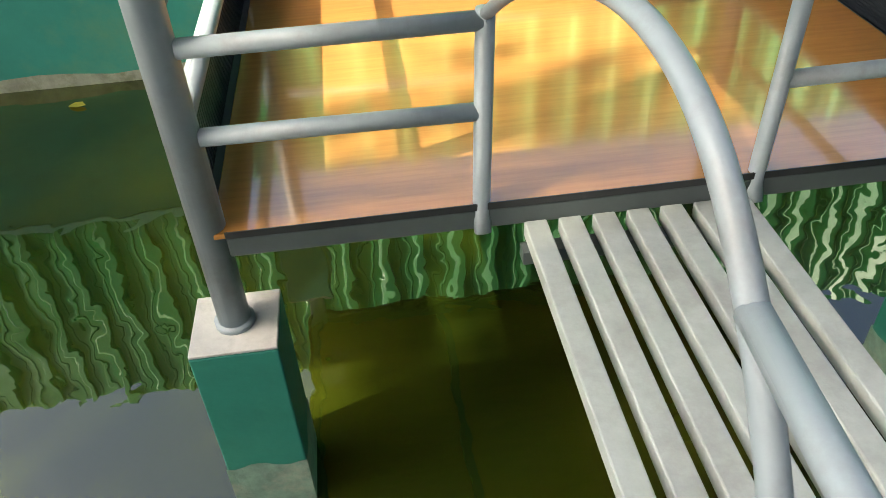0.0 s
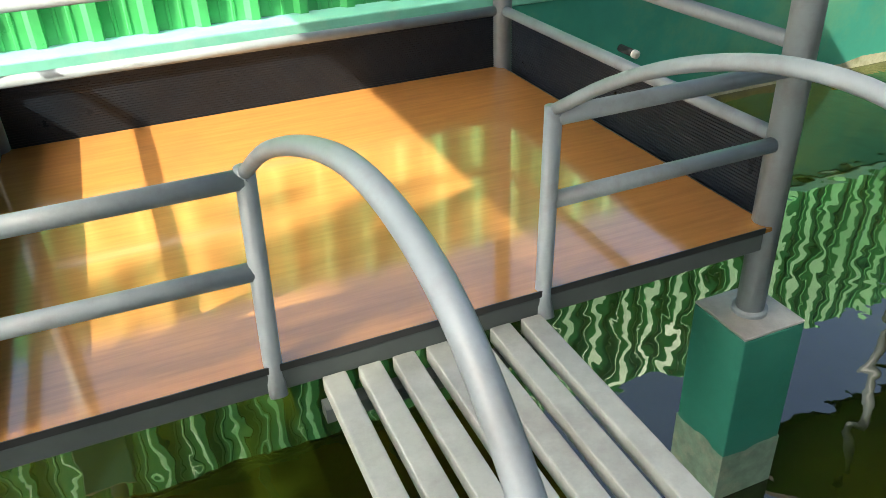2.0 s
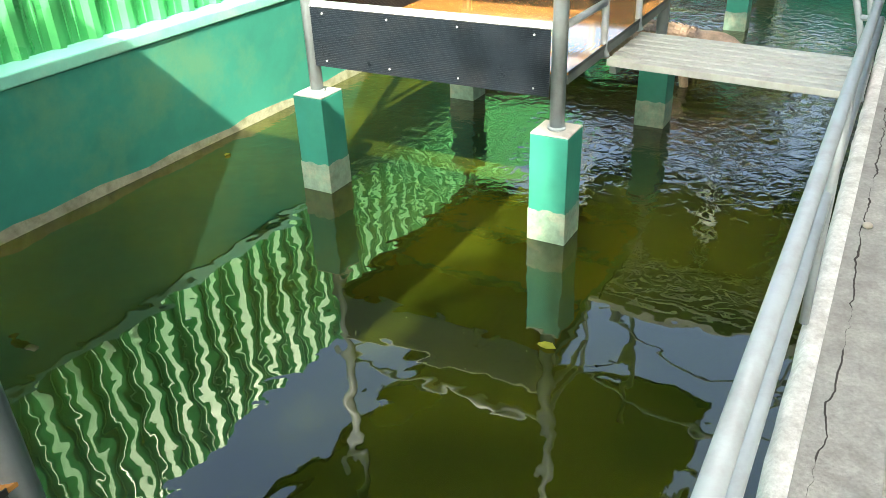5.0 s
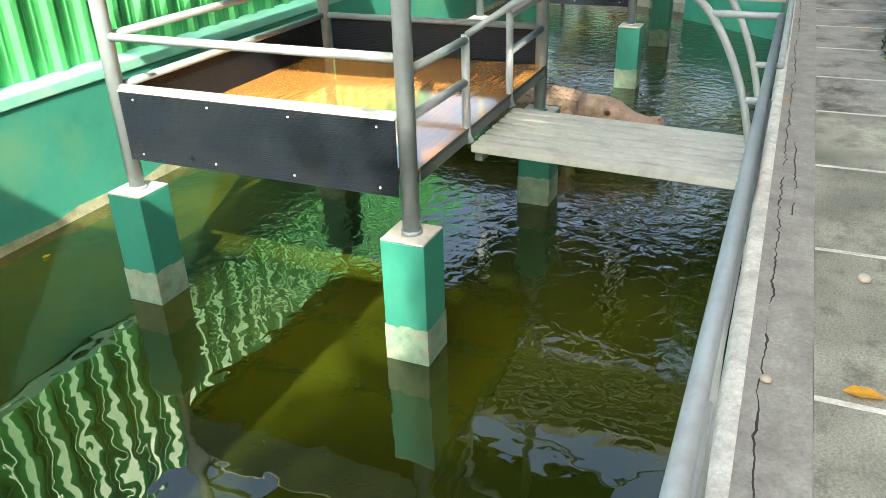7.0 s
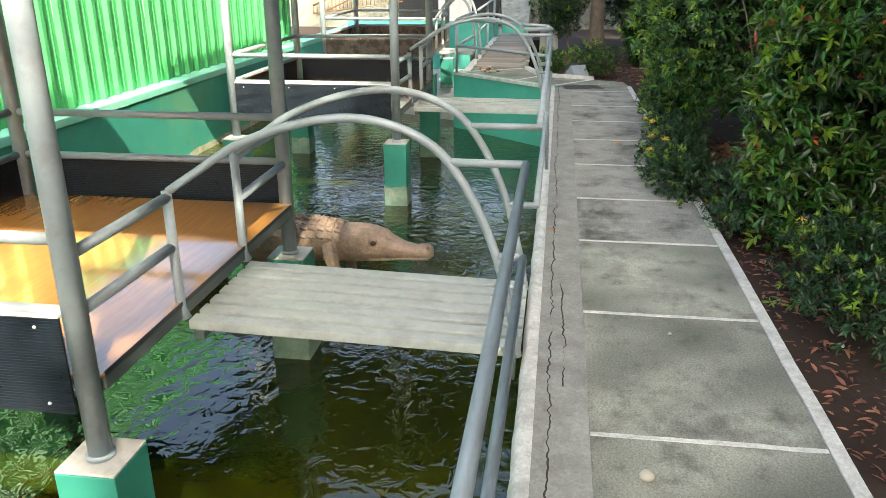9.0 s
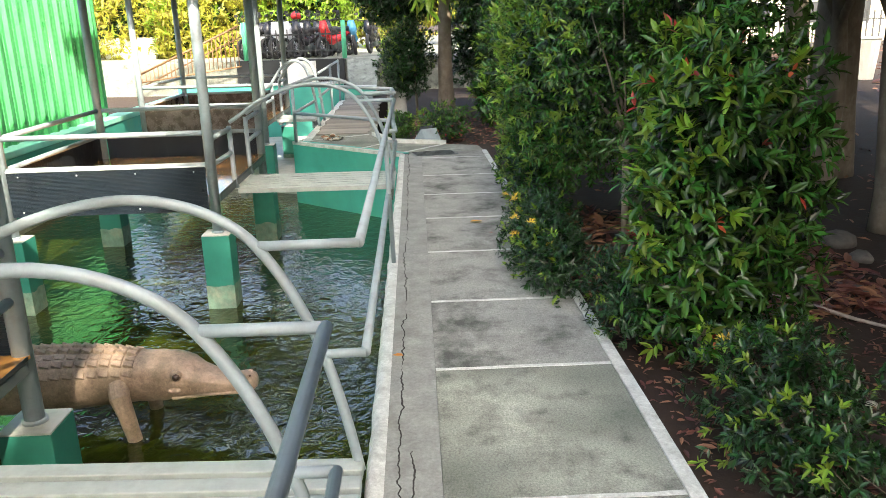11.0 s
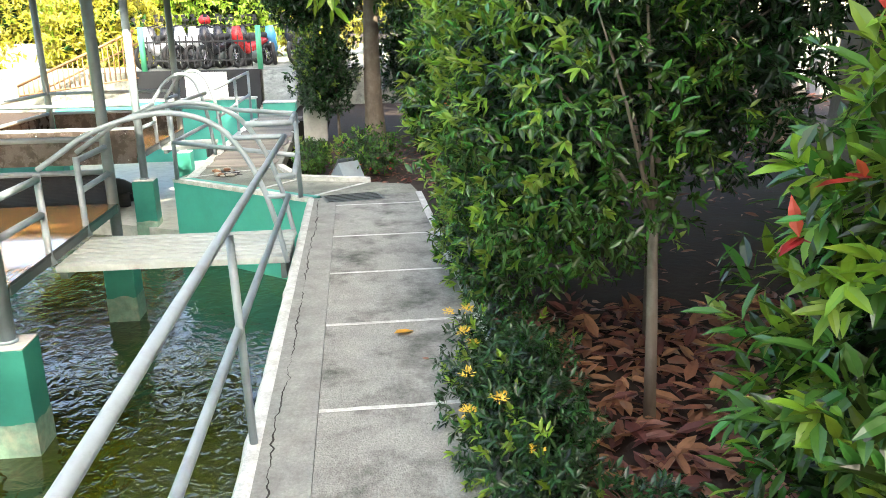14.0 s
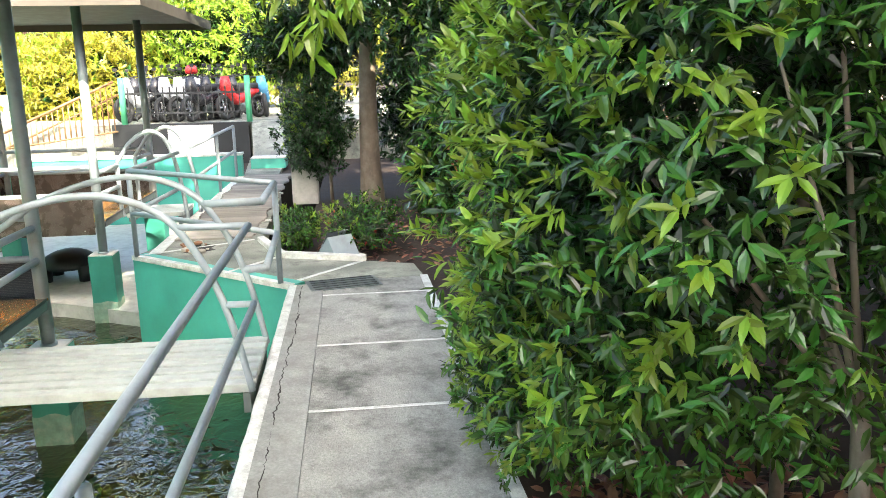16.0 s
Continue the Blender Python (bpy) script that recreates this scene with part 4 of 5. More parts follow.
def hanging_branch():
    e = empty("leafy_branch", 13.0, 0.0, 1.98, label="hanging branch end with large pale green leaves", category="branch")
    tube("twig", [(0.6, -1.6, 2.3), (0.3, -0.8, 1.3), (0.1, -0.3, 0.55), (0, 0.0, 0.1)], 0.012, BARK, e, 6, [0.03, 0.02, 0.012, 0.006])
    P = np.array([(0.1 * a, 0.3 * b - 0.2, 0.1 + 0.3 * c) for a, b, c in rng.normal(0, 0.5, (16, 3))])
    o = np.tile((0.0, 0.1, -1.0), (16, 1)) + rng.normal(0, 0.3, (16, 3))
    leaves_mesh("foliage", *sprays(rng, P, o / np.linalg.norm(o, axis=1, keepdims=True), 5, 0.15, 0.6, 0.5), LEAF_LIGHT, e)
    return e


hanging_branch()


# ---- leaf litter, fallen leaves, stones ----
def litter(name, n, x0, x1, y0, y1, size, z, material, label):
    B = np.stack([rng.uniform(x0, x1, n), rng.uniform(y0, y1, n), z + rng.uniform(0, 0.03, n)], 1)
    a = rng.uniform(0, 2 * math.pi, n)
    Dr = np.stack([np.cos(a), np.sin(a), rng.normal(0, 0.22, n)], 1)
    U = np.stack([rng.normal(0, 0.35, n), rng.normal(0, 0.35, n), np.ones(n)], 1)
    o = leaves_mesh(name, B, Dr, U, size * rng.uniform(0.6, 1.4, n), material)
    return tagged(o, label, "leaf litter", kind="stuff")


litter("leaf_litter", 1900, 9.1, 11.8, -3.1, -1.10, 0.15, -0.055, LITTER, "reddish brown dry leaves lying under the hedge")
litter("leaf_litter", 1500, 4.0, 20.0, -7.0, -1.12, 0.10, -0.06, LITTER, "brown dry leaves scattered on the garden soil")
litter("leaf_litter", 3800, 5.0, 9.8, -3.6, -1.10, 0.05, -0.065, LITTER, "small brown dry leaves on the soil beside the path edge")
litter("leaf_litter", 900, 16.0, 19.5, -2.4, 0.1, 0.09, -0.06, LITTER, "brown dry leaves in the planter")
litter("leaf_litter", 1500, 22, 46, -24, -6, 0.28, -0.06, LITTER, "sunlit orange dry leaves on the far garden ground")


def fallen_leaf(x, y, z, a, size, material, label):
    o = leaves_mesh("fallen_leaf", np.zeros((1, 3)), np.array([(1.0, 0, 0.0)]), np.array([(0, 0.1, 1.0)]), np.array([size]), material)
    for v in o.data.vertices:
        v.co.y *= 1.6
    o.matrix_basis = pose(x, y, z + size * 0.09, 0, 4, a)
    return tagged(o, label, "leaf", "fallen leaves")


fallen_leaf(5.00, -0.16, 0.004, -75, 0.16, LEAF_GOLD, "large yellow fallen leaf on the concrete path")
fallen_leaf(11.42, -0.46, 0.004, -60, 0.15, LEAF_GOLD, "orange yellow fallen leaf on the path")
fallen_leaf(11.05, -0.62, 0.004, 30, 0.06, LITTER, "small dry leaf on the path")
fallen_leaf(8.62, 0.09, 0.012, 60, 0.07, LEAF_ORANGE, "curled brown leaf on the cement strip")
for x, y, a, s in ((-1.63, 5.05, 160, 0.15), (6.05, 5.05, 20, 0.10), (4.72, 1.40, 80, 0.13)):
    fallen_leaf(x, y, WATER_Z + 0.004, a, s, LEAF_YELLOW, "yellow leaf floating on the pond")


def stone(x, y, z, s, seed, label, material=PEBBLE):
    bm = bmesh.new()
    bmesh.ops.create_icosphere(bm, subdivisions=2, radius=s)
    for v in bm.verts:
        v.co *= 1 + 0.25 * noise.noise(v.co * 18 + Vector((seed, 0, 0)))
        v.co.z *= 0.65
    o = part("stone", bm, material, None, smooth=True)
    o.location = (x, y, z + s * 0.5)
    return tagged(o, label, "stone", "loose stones")


stone(5.90, -0.27, 0, 0.030, 1, "pale rounded pebble lying on the path")
stone(4.98, 0.08, 0.006, 0.022, 2, "small pale pebble on the cement strip")
stone(7.1, -0.5, 0, 0.010, 3, "tiny pale pebble on the path")
for i in range(10):
    stone(rng.uniform(6.2, 9.2), rng.uniform(-2.4, -1.25), -0.075, rng.uniform(0.015, 0.032), 10 + i, "pale stone lying on the garden soil")


def fallen_branch():
    e = empty("fallen_branch", 9.1, -2.5, -0.05, label="pale dry branch lying on the garden soil", category="branch")
    stem = tube("stem", smooth_curve([(0.55, 0.42, 0.0), (0.2, 0.14, 0.02), (-0.1, -0.06, 0.012), (-0.42, -0.38, 0.0)], 4), 0.016, BRANCH, e, 8, [0.017 - 0.0007 * k for k in range(13)])
    tube("twig", [(0.1, 0.07, 0.018), (0.22, -0.06, 0.03), (0.3, -0.16, 0.012)], 0.007, BRANCH, stem, 6, [0.008, 0.006, 0.003])
    return e


fallen_branch()
for x, y, q, k in ((9.5, -2.85, 0.08, 31), (10.6, -3.3, 0.13, 32), (10.2, -3.25, 0.09, 33)):
    stone(x, y, -0.10, q, k, "grey weathered rock lying on the shaded soil", ROCK)


# ---- crocodile statue ----
def crocodile():
    sec = [(9.66, 1.065, 0.04, -0.535, -0.595), (9.66, 1.09, 0.078, -0.510, -0.620), (9.67, 1.15, 0.095, -0.500, -0.635), (9.68, 1.22, 0.090, -0.515, -0.640), (9.70, 1.34, 0.105, -0.495, -0.650), (9.71, 1.44, 0.128, -0.455, -0.662),
           (9.73, 1.52, 0.150, -0.405, -0.675), (9.75, 1.62, 0.172, -0.378, -0.690), (9.76, 1.74, 0.182, -0.372, -0.700), (9.77, 1.88, 0.178, -0.372, -0.705), (9.78, 2.05, 0.205, -0.352, -0.720),
           (9.79, 2.35, 0.245, -0.338, -0.745), (9.79, 2.75, 0.255, -0.342, -0.760), (9.76, 3.15, 0.215, -0.385, -0.770), (9.66, 3.50, 0.155, -0.46, -0.80), (9.45, 3.80, 0.105, -0.54, -0.84), (9.1, 4.02, 0.075, -0.62, -0.86), (8.7, 4.1, 0.04, -0.72, -0.86)]
    bm = bmesh.new()
    seg = 20
    rings = []
    for i, (x, y, w, zt, zb) in enumerate(sec):
        a = sec[min(i + 1, len(sec) - 1)]
        b = sec[max(i - 1, 0)]
        t = Vector((a[0] - b[0], a[1] - b[1], 0)).normalized()
        s = Vector((t.y, -t.x, 0))
        ring = []
        for k in range(seg):
            an = 2 * math.pi * k / seg
            cx, cz = math.cos(an), math.sin(an)
            cx = math.copysign(abs(cx) ** 0.8, cx)
            p = Vector((x, y, (zt + zb) / 2)) + s * (w * cx) + Vector((0, 0, (zt - zb) / 2 * math.copysign(abs(cz) ** 0.85, cz)))
            ring.append(bm.verts.new(p))
        rings.append(ring)
    for i in range(len(rings) - 1):
        for k in range(seg):
            bm.faces.new((rings[i][k], rings[i][(k + 1) % seg], rings[i + 1][(k + 1) % seg], rings[i + 1][k]))
    bm.faces.new(rings[0])
    bm.faces.new(rings[-1][::-1])
    bmesh.ops.subdivide_edges(bm, edges=bm.edges[:], cuts=2, use_grid_fill=True, smooth=0.9)
    for f in bm.faces:
        f.smooth = True
    for v in bm.verts:
        v.co += Vector((1, 1, 1)) * 0.004 * noise.noise(v.co * 22)

    def blob(c, r, sx=1, sy=1, sz=1, sub=2, slot=0):
        q = bmesh.ops.create_icosphere(bm, subdivisions=sub, radius=r, matrix=Matrix.Translation(c) @ Matrix.Diagonal((sx, sy, sz, 1)))
        for f in {f for v in q["verts"] for f in v.link_faces}:
            f.material_index = slot

    def sect(y):
        ys = [s[1] for s in sec]
        return [float(np.interp(y, ys, [s[j] for s in sec])) for j in (0, 2, 3, 4)]
    # raised plates on the back
    y = 1.90
    while y < 3.35:
        x, w, zt, zb = sect(y)
        for f in (-0.90, -0.68, -0.44, -0.16, 0.16, 0.44, 0.68, 0.90):
            zz = (zt + zb) / 2 + (zt - zb) / 2 * math.sqrt(max(0.0, 1 - f * f)) ** 0.85
            hh = 0.026 if abs(f) in (0.16, 0.68) else 0.014
            m = Matrix.Translation((x + f * w, y, zz + hh * 0.2)) @ Matrix.Rotation(f * 1.0, 4, 'Y')
            c = [bm.verts.new(m @ Vector(q)) for q in ((-0.030, -0.034, -0.02), (0.030, -0.034, -0.02), (0.030, 0.036, -0.02), (-0.030, 0.036, -0.02), (-0.022, -0.026, hh * 0.35), (0.022, -0.026, hh * 0.35), (0.012, 0.030, hh), (-0.012, 0.030, hh))]
            for q in ((0, 1, 5, 4), (1, 2, 6, 5), (2, 3, 7, 6), (3, 0, 4, 7), (4, 5, 6, 7)):
                bm.faces.new([c[i] for i in q])
        y += 0.076
    for sx in (-1, 1):
        blob((9.745 + sx * 0.150, 1.585, -0.475), 0.042, 1, 1, 1)
        blob((9.745 + sx * 0.172, 1.578, -0.475), 0.027, 1, 1, 1, 2, 1)
        blob((9.665 + sx * 0.04, 1.115, -0.512), 0.018, 1, 1, 0.8)
        blob((9.665 + sx * 0.048, 1.105, -0.506), 0.009, 1, 1, 1, 1, 1)
        for i in range(9):
            yy = 1.14 + i * 0.045
            x, w, zt, zb = sect(yy)
            bmesh.ops.create_cone(bm, cap_ends=True, segments=5, radius1=0.008, radius2=0.001, depth=0.03, matrix=Matrix.Translation((x + sx * w * 0.93, yy, (zt + zb) / 2 - 0.035)) @ Matrix.Rotation(math.pi, 4, 'X'))
        v, fc = tube_data(smooth_curve([(sect(q)[0] + sx * sect(q)[1] * 0.97, q, -0.605 - 0.05 * (q - 1.08)) for q in (1.10, 1.2, 1.34, 1.48, 1.62)], 3), 0.011, 6)
        nv = [bm.verts.new(p) for p in v]
        for f in fc:
            bm.faces.new([nv[i] for i in f])
        blob((9.745 + sx * 0.165, 1.60, -0.575), 0.03, 0.8, 1.5, 0.7)
        # legs
        for yy, fwd in ((1.98, -0.10), (3.1, 0.15)):
            x, w, zt, zb = sect(yy)
            v, fc = tube_data([(x + sx * w * 0.8, yy, -0.54), (x + sx * (w + 0.04), yy + fwd * 0.3, -0.60), (x + sx * (w + 0.05), yy + fwd * 0.6, -0.70), (x + sx * (w + 0.03), yy + fwd, -0.98)], 0.06, 12, [0.07, 0.066, 0.055, 0.045])
            nv = [bm.verts.new(p) for p in v]
            for f in fc:
                bm.faces.new([nv[i] for i in f])
    o = part("crocodile_statue", bm, CROC, None, smooth=False)
    o.data.materials.append(CROC_DARK)
    o.location = (0.02, 0.045, -0.03)
    return tagged(o, "pinkish fibreglass crocodile statue lying in the pond", "statue")


crocodile()


# ---- pond details ----
def spout():
    e = empty("drain_pipe", 3.90, 5.18, -0.30, label="short dark pipe sticking out of the pond wall", category="pipe")
    tube("pipe", [(0, 0.06, 0.0), (0, -0.14, 0.0)], 0.03, DARKWALL, e, 10)
    tube("mouth", [(0, -0.12, 0.0), (0, -0.15, 0.0)], 0.034, WHITE, e, 10)
    return e


spout()


def tortoise():
    bm = bmesh.new()
    q = bmesh.ops.create_icosphere(bm, subdivisions=3, radius=0.34)
    for v in bm.verts:
        v.co.z = max(v.co.z * 0.55, -0.04)
        v.co += v.co.normalized() * 0.015 * noise.noise(v.co * 9)
    for x, y in ((0.2, 0.24), (0.2, -0.24), (-0.2, 0.24), (-0.2, -0.24)):
        bmesh.ops.create_cone(bm, cap_ends=True, segments=8, radius1=0.08, radius2=0.09, depth=0.2, matrix=Matrix.Translation((x, y, -0.1)))
    bmesh.ops.create_icosphere(bm, subdivisions=2, radius=0.1, matrix=Matrix.Translation((-0.05, -0.42, 0.02)))
    o = part("tortoise_statue", bm, DARKWALL, None, smooth=True)
    o.location = (19.2, 3.35, -0.58)
    return tagged(o, "dark tortoise statue in the shallow pond end", "statue")


tortoise()
prism("shallow_bed", [(17.2, 1.74), (23.1, 1.74), (23.1, 5.0), (18.6, 5.0), (17.9, 3.0)], -1.2, -0.775, CAPGREY)
tagged(bpy.data.objects["shallow_bed"], "wet grey concrete bed at the shallow end", "pond bed", kind="structure")


def spotlight():
    e = empty("ground_floodlight", 16.45, -0.18, -0.04, 35, label="grey wedge-shaped ground floodlight at the planter edge", category="light")
    bm = bmesh.new()
    v = [bm.verts.new(p) for p in ((-0.16, -0.14, 0.03), (0.16, -0.14, 0.03), (0.16, 0.14, 0.03), (-0.16, 0.14, 0.03), (-0.03, -0.14, 0.22), (-0.03, 0.14, 0.22))]
    for f in ((0, 3, 2, 1), (0, 1, 4), (3, 5, 2), (0, 4, 5, 3), (1, 2, 5, 4)):
        bm.faces.new([v[i] for i in f])
    part("housing", bm, STEEL, e)
    part("glass", box_bm(-0.012, 0.0, -0.12, 0.12, 0.0, 0.27), CHROME, e).matrix_basis = pose(0.168, 0, 0.05, 0, -38, 0)
    box("base", -0.22, 0.22, -0.18, 0.18, -0.06, 0.03, CAPGREY, e)
    return e


spotlight()
blk = tagged(box("concrete_block", 20.1, 20.45, 0.15, 0.52, -0.07, 0.45, CAPGREY, None, 0.01), "plain grey concrete block under a clipped shrub", "block")


def drain_cover():
    e = empty("drain_cover", 15.25, -0.24, 0.0, 12, label="dark rectangular drain cover set in the path", category="drain cover")
    box("plate", -0.17, 0.17, -0.30, 0.30, -0.02, 0.006, STEEL_DARK, e, 0.004)
    for i in range(5):
        box("bar", -0.15 + 0.07 * i, -0.13 + 0.07 * i, -0.27, 0.27, 0.0062, 0.011, BLACK, e)
    return e


drain_cover()


def broken_patch():
    e = empty("broken_patch", 16.95, 1.28, 0.0, 20, label="broken hole in the concrete path filled with rubble and dry leaves", category="hole")
    r3 = random.Random(8)
    bm = bmesh.new()
    bm.faces.new([bm.verts.new((0.30 * (1 + 0.25 * r3.uniform(-1, 1)) * math.cos(a), 0.17 * (1 + 0.25 * r3.uniform(-1, 1)) * math.sin(a), 0.004)) for a in np.linspace(0, 2 * math.pi, 15)[:-1]])
    part("hole", bm, CRACK, e)
    for i in range(14):
        a = r3.uniform(0, 2 * math.pi)
        bm = bmesh.new()
        s = r3.uniform(0.02, 0.06)
        bmesh.ops.create_icosphere(bm, subdivisions=1, radius=s)
        for v in bm.verts:
            v.co = Vector((v.co.x * r3.uniform(0.8, 1.2), v.co.y, v.co.z * 0.5 + s * 0.4))
        part("rubble", bm, PEBBLE if i % 3 else LITTER, e).location = (0.26 * math.cos(a) * r3.uniform(0.6, 1.1), 0.15 * math.sin(a) * r3.uniform(0.6, 1.1), 0.003)
    return e


broken_patch()


# ---- far end: pond end wall, steps, gate, motorbikes ----
def end_wall():
    w = empty("wall_east", label="turquoise pond end wall with white edge", category="wall", kind="structure")
    box("wall_face", 23.2, 23.45, 1.63, 5.4, -1.3, 0.38, TURQ_LIGHT, w)
    box("wall_edge", 23.18, 23.47, 1.61, 5.42, 0.381, 0.42, KERBWHITE, w)
    return w


end_wall()


def steps():
    s = empty("steps", label="low turquoise step and grey ramp up to the parking area", category="steps", kind="structure")
    box("riser", 24.4, 24.9, 0.95, 1.62, 0.004, 0.19, TURQ_LIGHT, s)
    box("tread", 24.385, 24.9, 0.94, 1.63, 0.191, 0.21, KERBWHITE, s)
    bm = bmesh.new()
    v = [bm.verts.new(q) for q in ((24.905, 0.95, 0.0), (26.49, 0.95, 0.0), (26.49, 1.8, 0.0), (24.905, 1.62, 0.0), (24.905, 0.95, 0.205), (26.49, 0.95, 0.795), (26.49, 1.8, 0.795), (24.905, 1.62, 0.205))]
    for q in ((0, 3, 2, 1), (4, 5, 6, 7), (0, 1, 5, 4), (1, 2, 6, 5), (2, 3, 7, 6), (3, 0, 4, 7)):
        bm.faces.new([v[k] for k in q])
    part("ramp", bm, CONCRETE, s, "grey concrete ramp")
    return s


steps()
plaza = prism("parking_ground", [(26.5, 0.9), (26.5, 5.0), (27.5, 12), (60, 16), (60, -6), (26.5, -2)], -0.2, 0.80, CONCRETE)
tagged(plaza, "raised grey concrete parking ground", "ground", kind="structure")
tagged(box("wall_dark", 26.3, 26.49, 1.85, 4.7, -0.1, 0.82, DARKWALL), "low dark painted wall under the gate fence", "wall", kind="structure")
tagged(box("wall_white", 26.26, 26.297, 2.6, 3.55, -0.1, 0.78, WHITE), "white painted wall panel below the parking fence", "wall", kind="structure")


def gate_fence():
    g = empty("parking_fence", 26.4, 0, 0.82, label="black iron fence between two bright green posts", category="fence")
    for y in (1.83, 4.45):
        tube("green_post", [(0, y, 0.0), (0, y, 0.98)], 0.065, GATE_GREEN, g, 10)
    for z in (0.2, 0.62):
        box("rail", -0.02, 0.02, 1.9, 4.38, z, z + 0.04, BLACK, g)
    for i in range(17):
        y = 2.0 + i * 0.145
        box("bar", -0.012, 0.012, y, y + 0.025, 0.06, 0.78, BLACK, g)
    return g


gate_fence()


def stair_rail():
    s = empty("stair_railing", 26.2, 0, 0.25, label="brown iron railing with balusters along a flight of stairs", category="railing")
    n = 24
    for i in range(n):
        t = i / (n - 1)
        y, zb = 4.6 + 2.6 * t, 0.42 - 0.35 * t
        zt = 1.45 - 1.15 * t
        tube("baluster", [(0, y, zb), (0, y, max(zt, zb + 0.25))], 0.014, RUST, s, 5)
    tube("handrail", [(0, 4.55, 1.47), (0, 7.2, 0.32)], 0.03, RUST, s, 6)
    tube("lower_rail", [(0, 4.55, 0.44), (0, 7.2, 0.10)], 0.02, RUST, s, 6)
    tube("lower_rail", [(0.3, 4.55, 1.2), (0.3, 7.2, 0.02)], 0.02, RUST, s, 6)
    return s


stair_rail()


def motorbike(col, label):
    b = empty("motorbike", label=label, category="motorbike", group="parked motorbikes")
    for y in (-0.62, 0.62):
        bm = bmesh.new()
        R, r, n, m = 0.24, 0.055, 20, 8
        vs = [[bm.verts.new(((r * math.sin(2 * math.pi * j / m)), y + (R + r * math.cos(2 * math.pi * j / m)) * math.cos(2 * math.pi * i / n), 0.295 + (R + r * math.cos(2 * math.pi * j / m)) * math.sin(2 * math.pi * i / n))) for j in range(m)] for i in range(n)]
        for i in range(n):
            for j in range(m):
                bm.faces.new((vs[i][j], vs[(i + 1) % n][j], vs[(i + 1) % n][(j + 1) % m], vs[i][(j + 1) % m]))
        w = part("tyre", bm, TYRE, b, smooth=True)
        for k in range(5):
            a = 2 * math.pi * k / 5
            tube("spoke", [(0, y, 0.295), (0, y + 0.22 * math.cos(a), 0.295 + 0.22 * math.sin(a))], 0.014, CHROME, w, 5)
    tube("body", smooth_curve([(0, -0.75, 0.66), (0, -0.35, 0.60), (0, 0.0, 0.48), (0, 0.25, 0.50), (0, 0.42, 0.85), (0, 0.44, 0.98)], 4), 0.1, col, b, 10, list(np.interp(np.linspace(0, 1, 21), (0, 0.2, 0.5, 0.7, 1), (0.05, 0.13, 0.14, 0.11, 0.07))))
    tube("seat", smooth_curve([(0, -0.72, 0.78), (0, -0.3, 0.75), (0, 0.12, 0.70)], 4), 0.09, TYRE, b, 10, list(np.linspace(0.07, 0.1, 9)))
    tube("front_shield", [(0, 0.40, 0.45), (0, 0.47, 0.75), (0, 0.45, 1.0)], 0.12, col, b, 10, [0.07, 0.15, 0.10])
    tube("fork", [(0.05, 0.45, 0.8), (0.05, 0.62, 0.29)], 0.025, CHROME, b, 6)
    tube("handlebar", [(-0.34, 0.30, 1.02), (0, 0.42, 0.98), (0.34, 0.30, 1.02)], 0.018, TYRE, b, 6)
    for sx in (-1, 1):
        m = tube("mirror_stem", [(sx * 0.28, 0.34, 1.02), (sx * 0.34, 0.32, 1.2)], 0.008, TYRE, b, 5)
        box("mirror", sx * 0.34 - 0.06, sx * 0.34 + 0.06, 0.31, 0.33, 1.19, 1.26, TYRE, m, 0.01)
    tube("exhaust", [(0.13, -0.1, 0.3), (0.15, -0.75, 0.42)], 0.045, CHROME, b, 8)
    tube("engine", [(-0.1, 0.0, 0.33), (0.1, 0.0, 0.33)], 0.13, STEEL_DARK, b, 10)
    return b


for i, (x, y, rz, c) in enumerate(((27.6, 4.3, 62, 0), (28.1, 3.75, 60, 2), (28.0, 3.2, 58, 0), (28.4, 2.7, 64, 2), (28.2, 2.2, 60, 1), (28.9, 4.4, 55, 2), (29.4, 3.4, 60, 0), (29.4, 1.75, 95, 3), (30.2, 1.2, 80, 2), (29.8, 2.6, 66, 2), (27.7, 2.9, 62, 2), (27.8, 3.5, 63, 0), (28.6, 4.0, 58, 2), (29.0, 3.0, 61, 0), (29.1, 2.2, 63, 2))):
    m = motorbike(BIKE_COLS[c], ("white", "red", "black", "blue")[c] + " parked motorbike standing on the concrete parking ground")
    m.matrix_basis = pose(x, y, 0.80, 0, 6, rz)


def helmet():
    bm = bmesh.new()
    bmesh.ops.create_uvsphere(bm, u_segments=14, v_segments=10, radius=0.15)
    for v in bm.verts:
        if v.co.z < -0.06:
            v.co.z = -0.06 + (v.co.z + 0.06) * 0.25
    o = part("helmet", bm, BIKE_COLS[1], None, smooth=True)
    o.location = (28.0, 3.28, 1.94)
    return tagged(o, "red crash helmet on a parked motorbike", "helmet")


helmet()

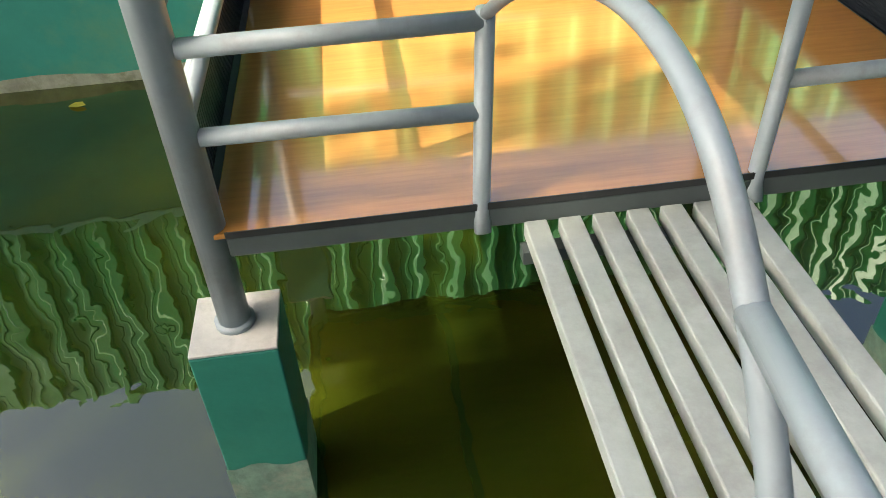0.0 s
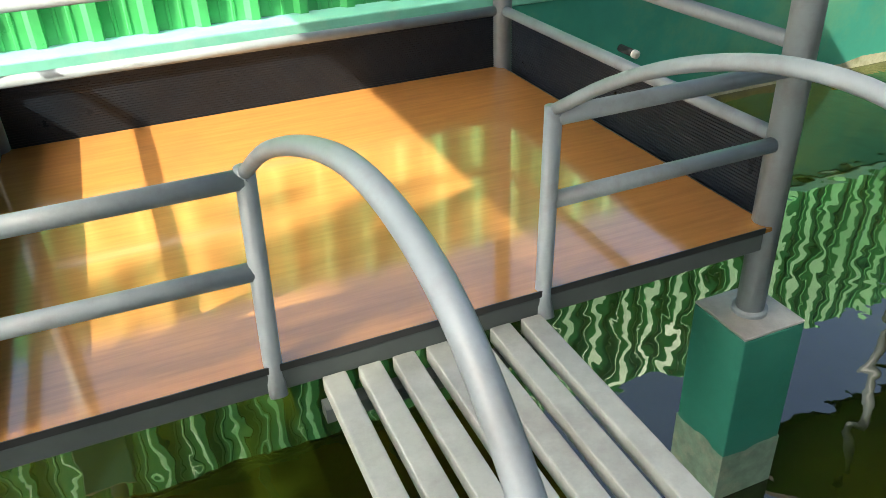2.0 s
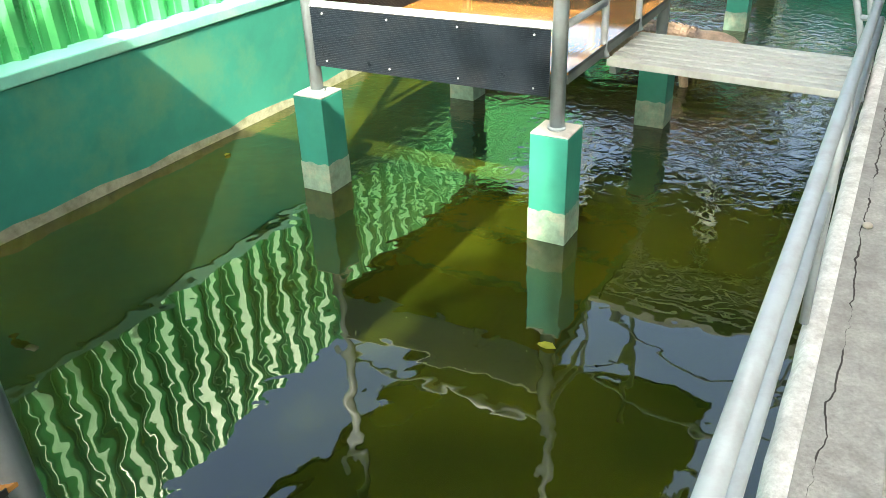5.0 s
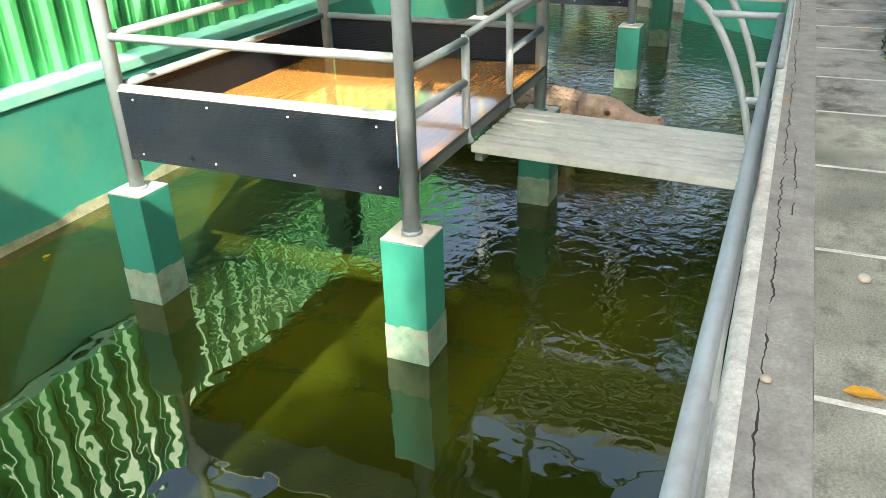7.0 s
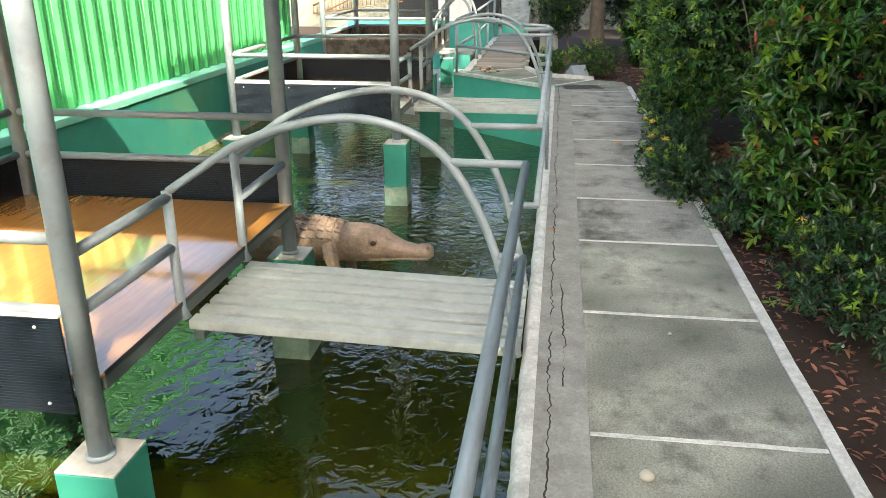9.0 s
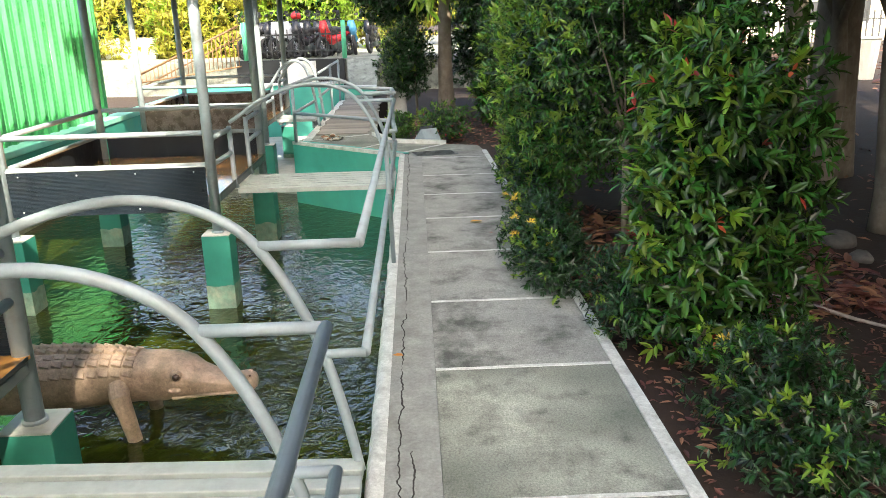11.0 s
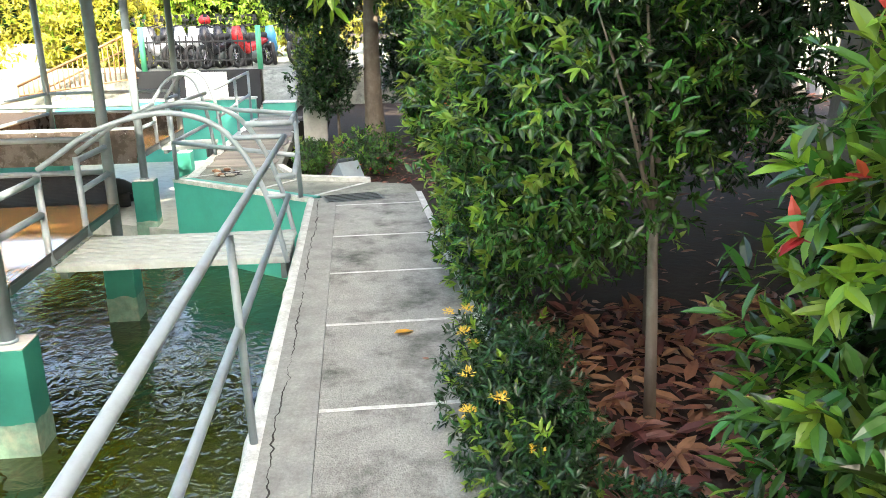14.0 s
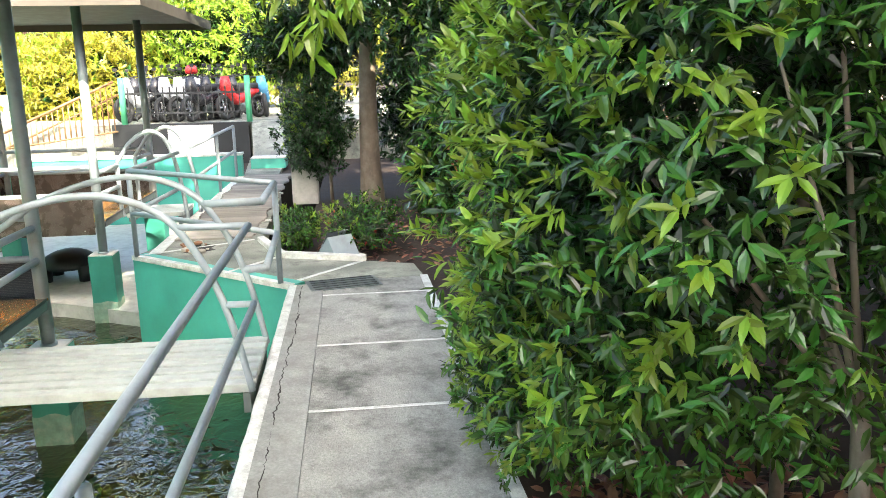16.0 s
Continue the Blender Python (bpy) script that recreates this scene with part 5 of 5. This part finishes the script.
# ---- distance ----
# belt of large leaves added to block low sky light behind the garden
def screen_belt():
    r2 = np.random.default_rng(77)
    n = 5200
    P = np.stack([r2.uniform(-24, 24, n), r2.normal(-21, 1.4, n), 9.5 * r2.uniform(0, 1, n) ** 0.8], 1)
    P2 = np.stack([r2.normal(-24, 1.0, 1600), r2.uniform(-20, -4, 1600), 7.5 * r2.uniform(0, 1, 1600) ** 0.8], 1)
    P = np.concatenate([P, P2])
    n = len(P)
    o = leaves_mesh("far_woods", P, r2.normal(0, 1, (n, 3)), r2.normal(0, 1, (n, 3)), r2.uniform(0.7, 1.3, n), LEAF_DARK)
    return tagged(o, "dark green belt of leaves added to block low sky light", "trees", kind="stuff")


screen_belt()

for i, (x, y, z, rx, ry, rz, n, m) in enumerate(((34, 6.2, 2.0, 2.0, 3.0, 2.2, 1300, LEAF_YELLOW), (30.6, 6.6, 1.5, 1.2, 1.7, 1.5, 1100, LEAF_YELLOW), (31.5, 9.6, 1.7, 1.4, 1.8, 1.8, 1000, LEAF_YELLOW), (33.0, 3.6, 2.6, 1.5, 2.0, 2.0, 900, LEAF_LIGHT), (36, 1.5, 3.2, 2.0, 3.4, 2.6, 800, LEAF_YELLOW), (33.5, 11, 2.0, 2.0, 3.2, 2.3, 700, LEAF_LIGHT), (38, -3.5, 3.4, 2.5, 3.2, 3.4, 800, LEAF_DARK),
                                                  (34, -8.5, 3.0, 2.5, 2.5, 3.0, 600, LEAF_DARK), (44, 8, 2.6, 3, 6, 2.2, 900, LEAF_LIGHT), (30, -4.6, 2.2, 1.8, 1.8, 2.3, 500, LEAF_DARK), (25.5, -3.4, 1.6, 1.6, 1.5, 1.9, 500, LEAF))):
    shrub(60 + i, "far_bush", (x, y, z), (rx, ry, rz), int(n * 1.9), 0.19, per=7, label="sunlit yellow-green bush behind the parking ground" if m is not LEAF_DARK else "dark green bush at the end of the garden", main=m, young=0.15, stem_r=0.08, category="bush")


def house(name, x0, x1, y0, y1, h, wallm, label):
    e = empty(name, x0, y0, -0.07, label=label, category="building")
    box("wall", 0, x1 - x0, 0, y1 - y0, 0, h, wallm, e)
    box("roof", -0.5, x1 - x0 + 0.5, -0.5, y1 - y0 + 0.5, h + 0.005, h + 0.25, ROOF_RED, e)
    n = int((y1 - y0) // 3)
    for i in range(n):
        w = box("window", -0.06, -0.005, 1.0 + i * 3, 2.2 + i * 3, 1.1, 2.3, DARKWALL, e)
        box("frame", -0.10, -0.062, 0.95 + i * 3, 2.25 + i * 3, 2.31, 2.38, WHITE, w)
        box("sill", -0.12, -0.062, 0.95 + i * 3, 2.25 + i * 3, 1.03, 1.09, WHITE, w)
    return e


house("low_building", 37, 44, 10.5, 24, 3.2, WHITE, "white sunlit single-storey building behind the bushes")
house("low_building", 52, 60, -34, -14, 4.0, CREAM, "cream building beyond the garden fence")
tagged(box("wall_far", 30.5, 30.7, 7.6, 20, -0.1, 1.45, WHITE), "low white sunlit wall past the stairs", "wall", kind="structure")


def picket_fence():
    g = empty("garden_fence", 40, -30, -0.07, label="black iron picket fence along the far garden edge", category="fence")
    for z in (0.35, 1.35):
        box("rail", -0.02, 0.02, 0, 22, z, z + 0.06, BLACK, g)
    first = box("picket", -0.02, 0.02, 0, 0.06, 0.0, 1.75, BLACK, g)
    for i in range(1, 74):
        o = new("picket", first.data)
        o.parent = g
        o.location = (0, 0.3 * i, 0)
    return g


picket_fence()


def drum(x, y):
    bm = bmesh.new()
    bmesh.ops.create_cone(bm, cap_ends=True, segments=20, radius1=0.36, radius2=0.45, depth=1.05, matrix=Matrix.Translation((0, 0, 0.525)))
    e = empty("white_drum", x, y, -0.07, label="white plastic planting drum among the trees", category="drum")
    part("drum_body", bm, WHITE, e, smooth=False)
    tube("rim", [(0.455 * math.cos(a), 0.455 * math.sin(a), 1.05) for a in np.linspace(0, 2 * math.pi, 21)], 0.025, WHITE, e, 6)
    return e


drum(25.6, -11.8)
wp = tagged(tube("white_post", [(24.8, -10.6, -0.07), (24.8, -10.6, 1.25)], 0.17, WHITE, None, 10), "short white painted post in the garden", "post")
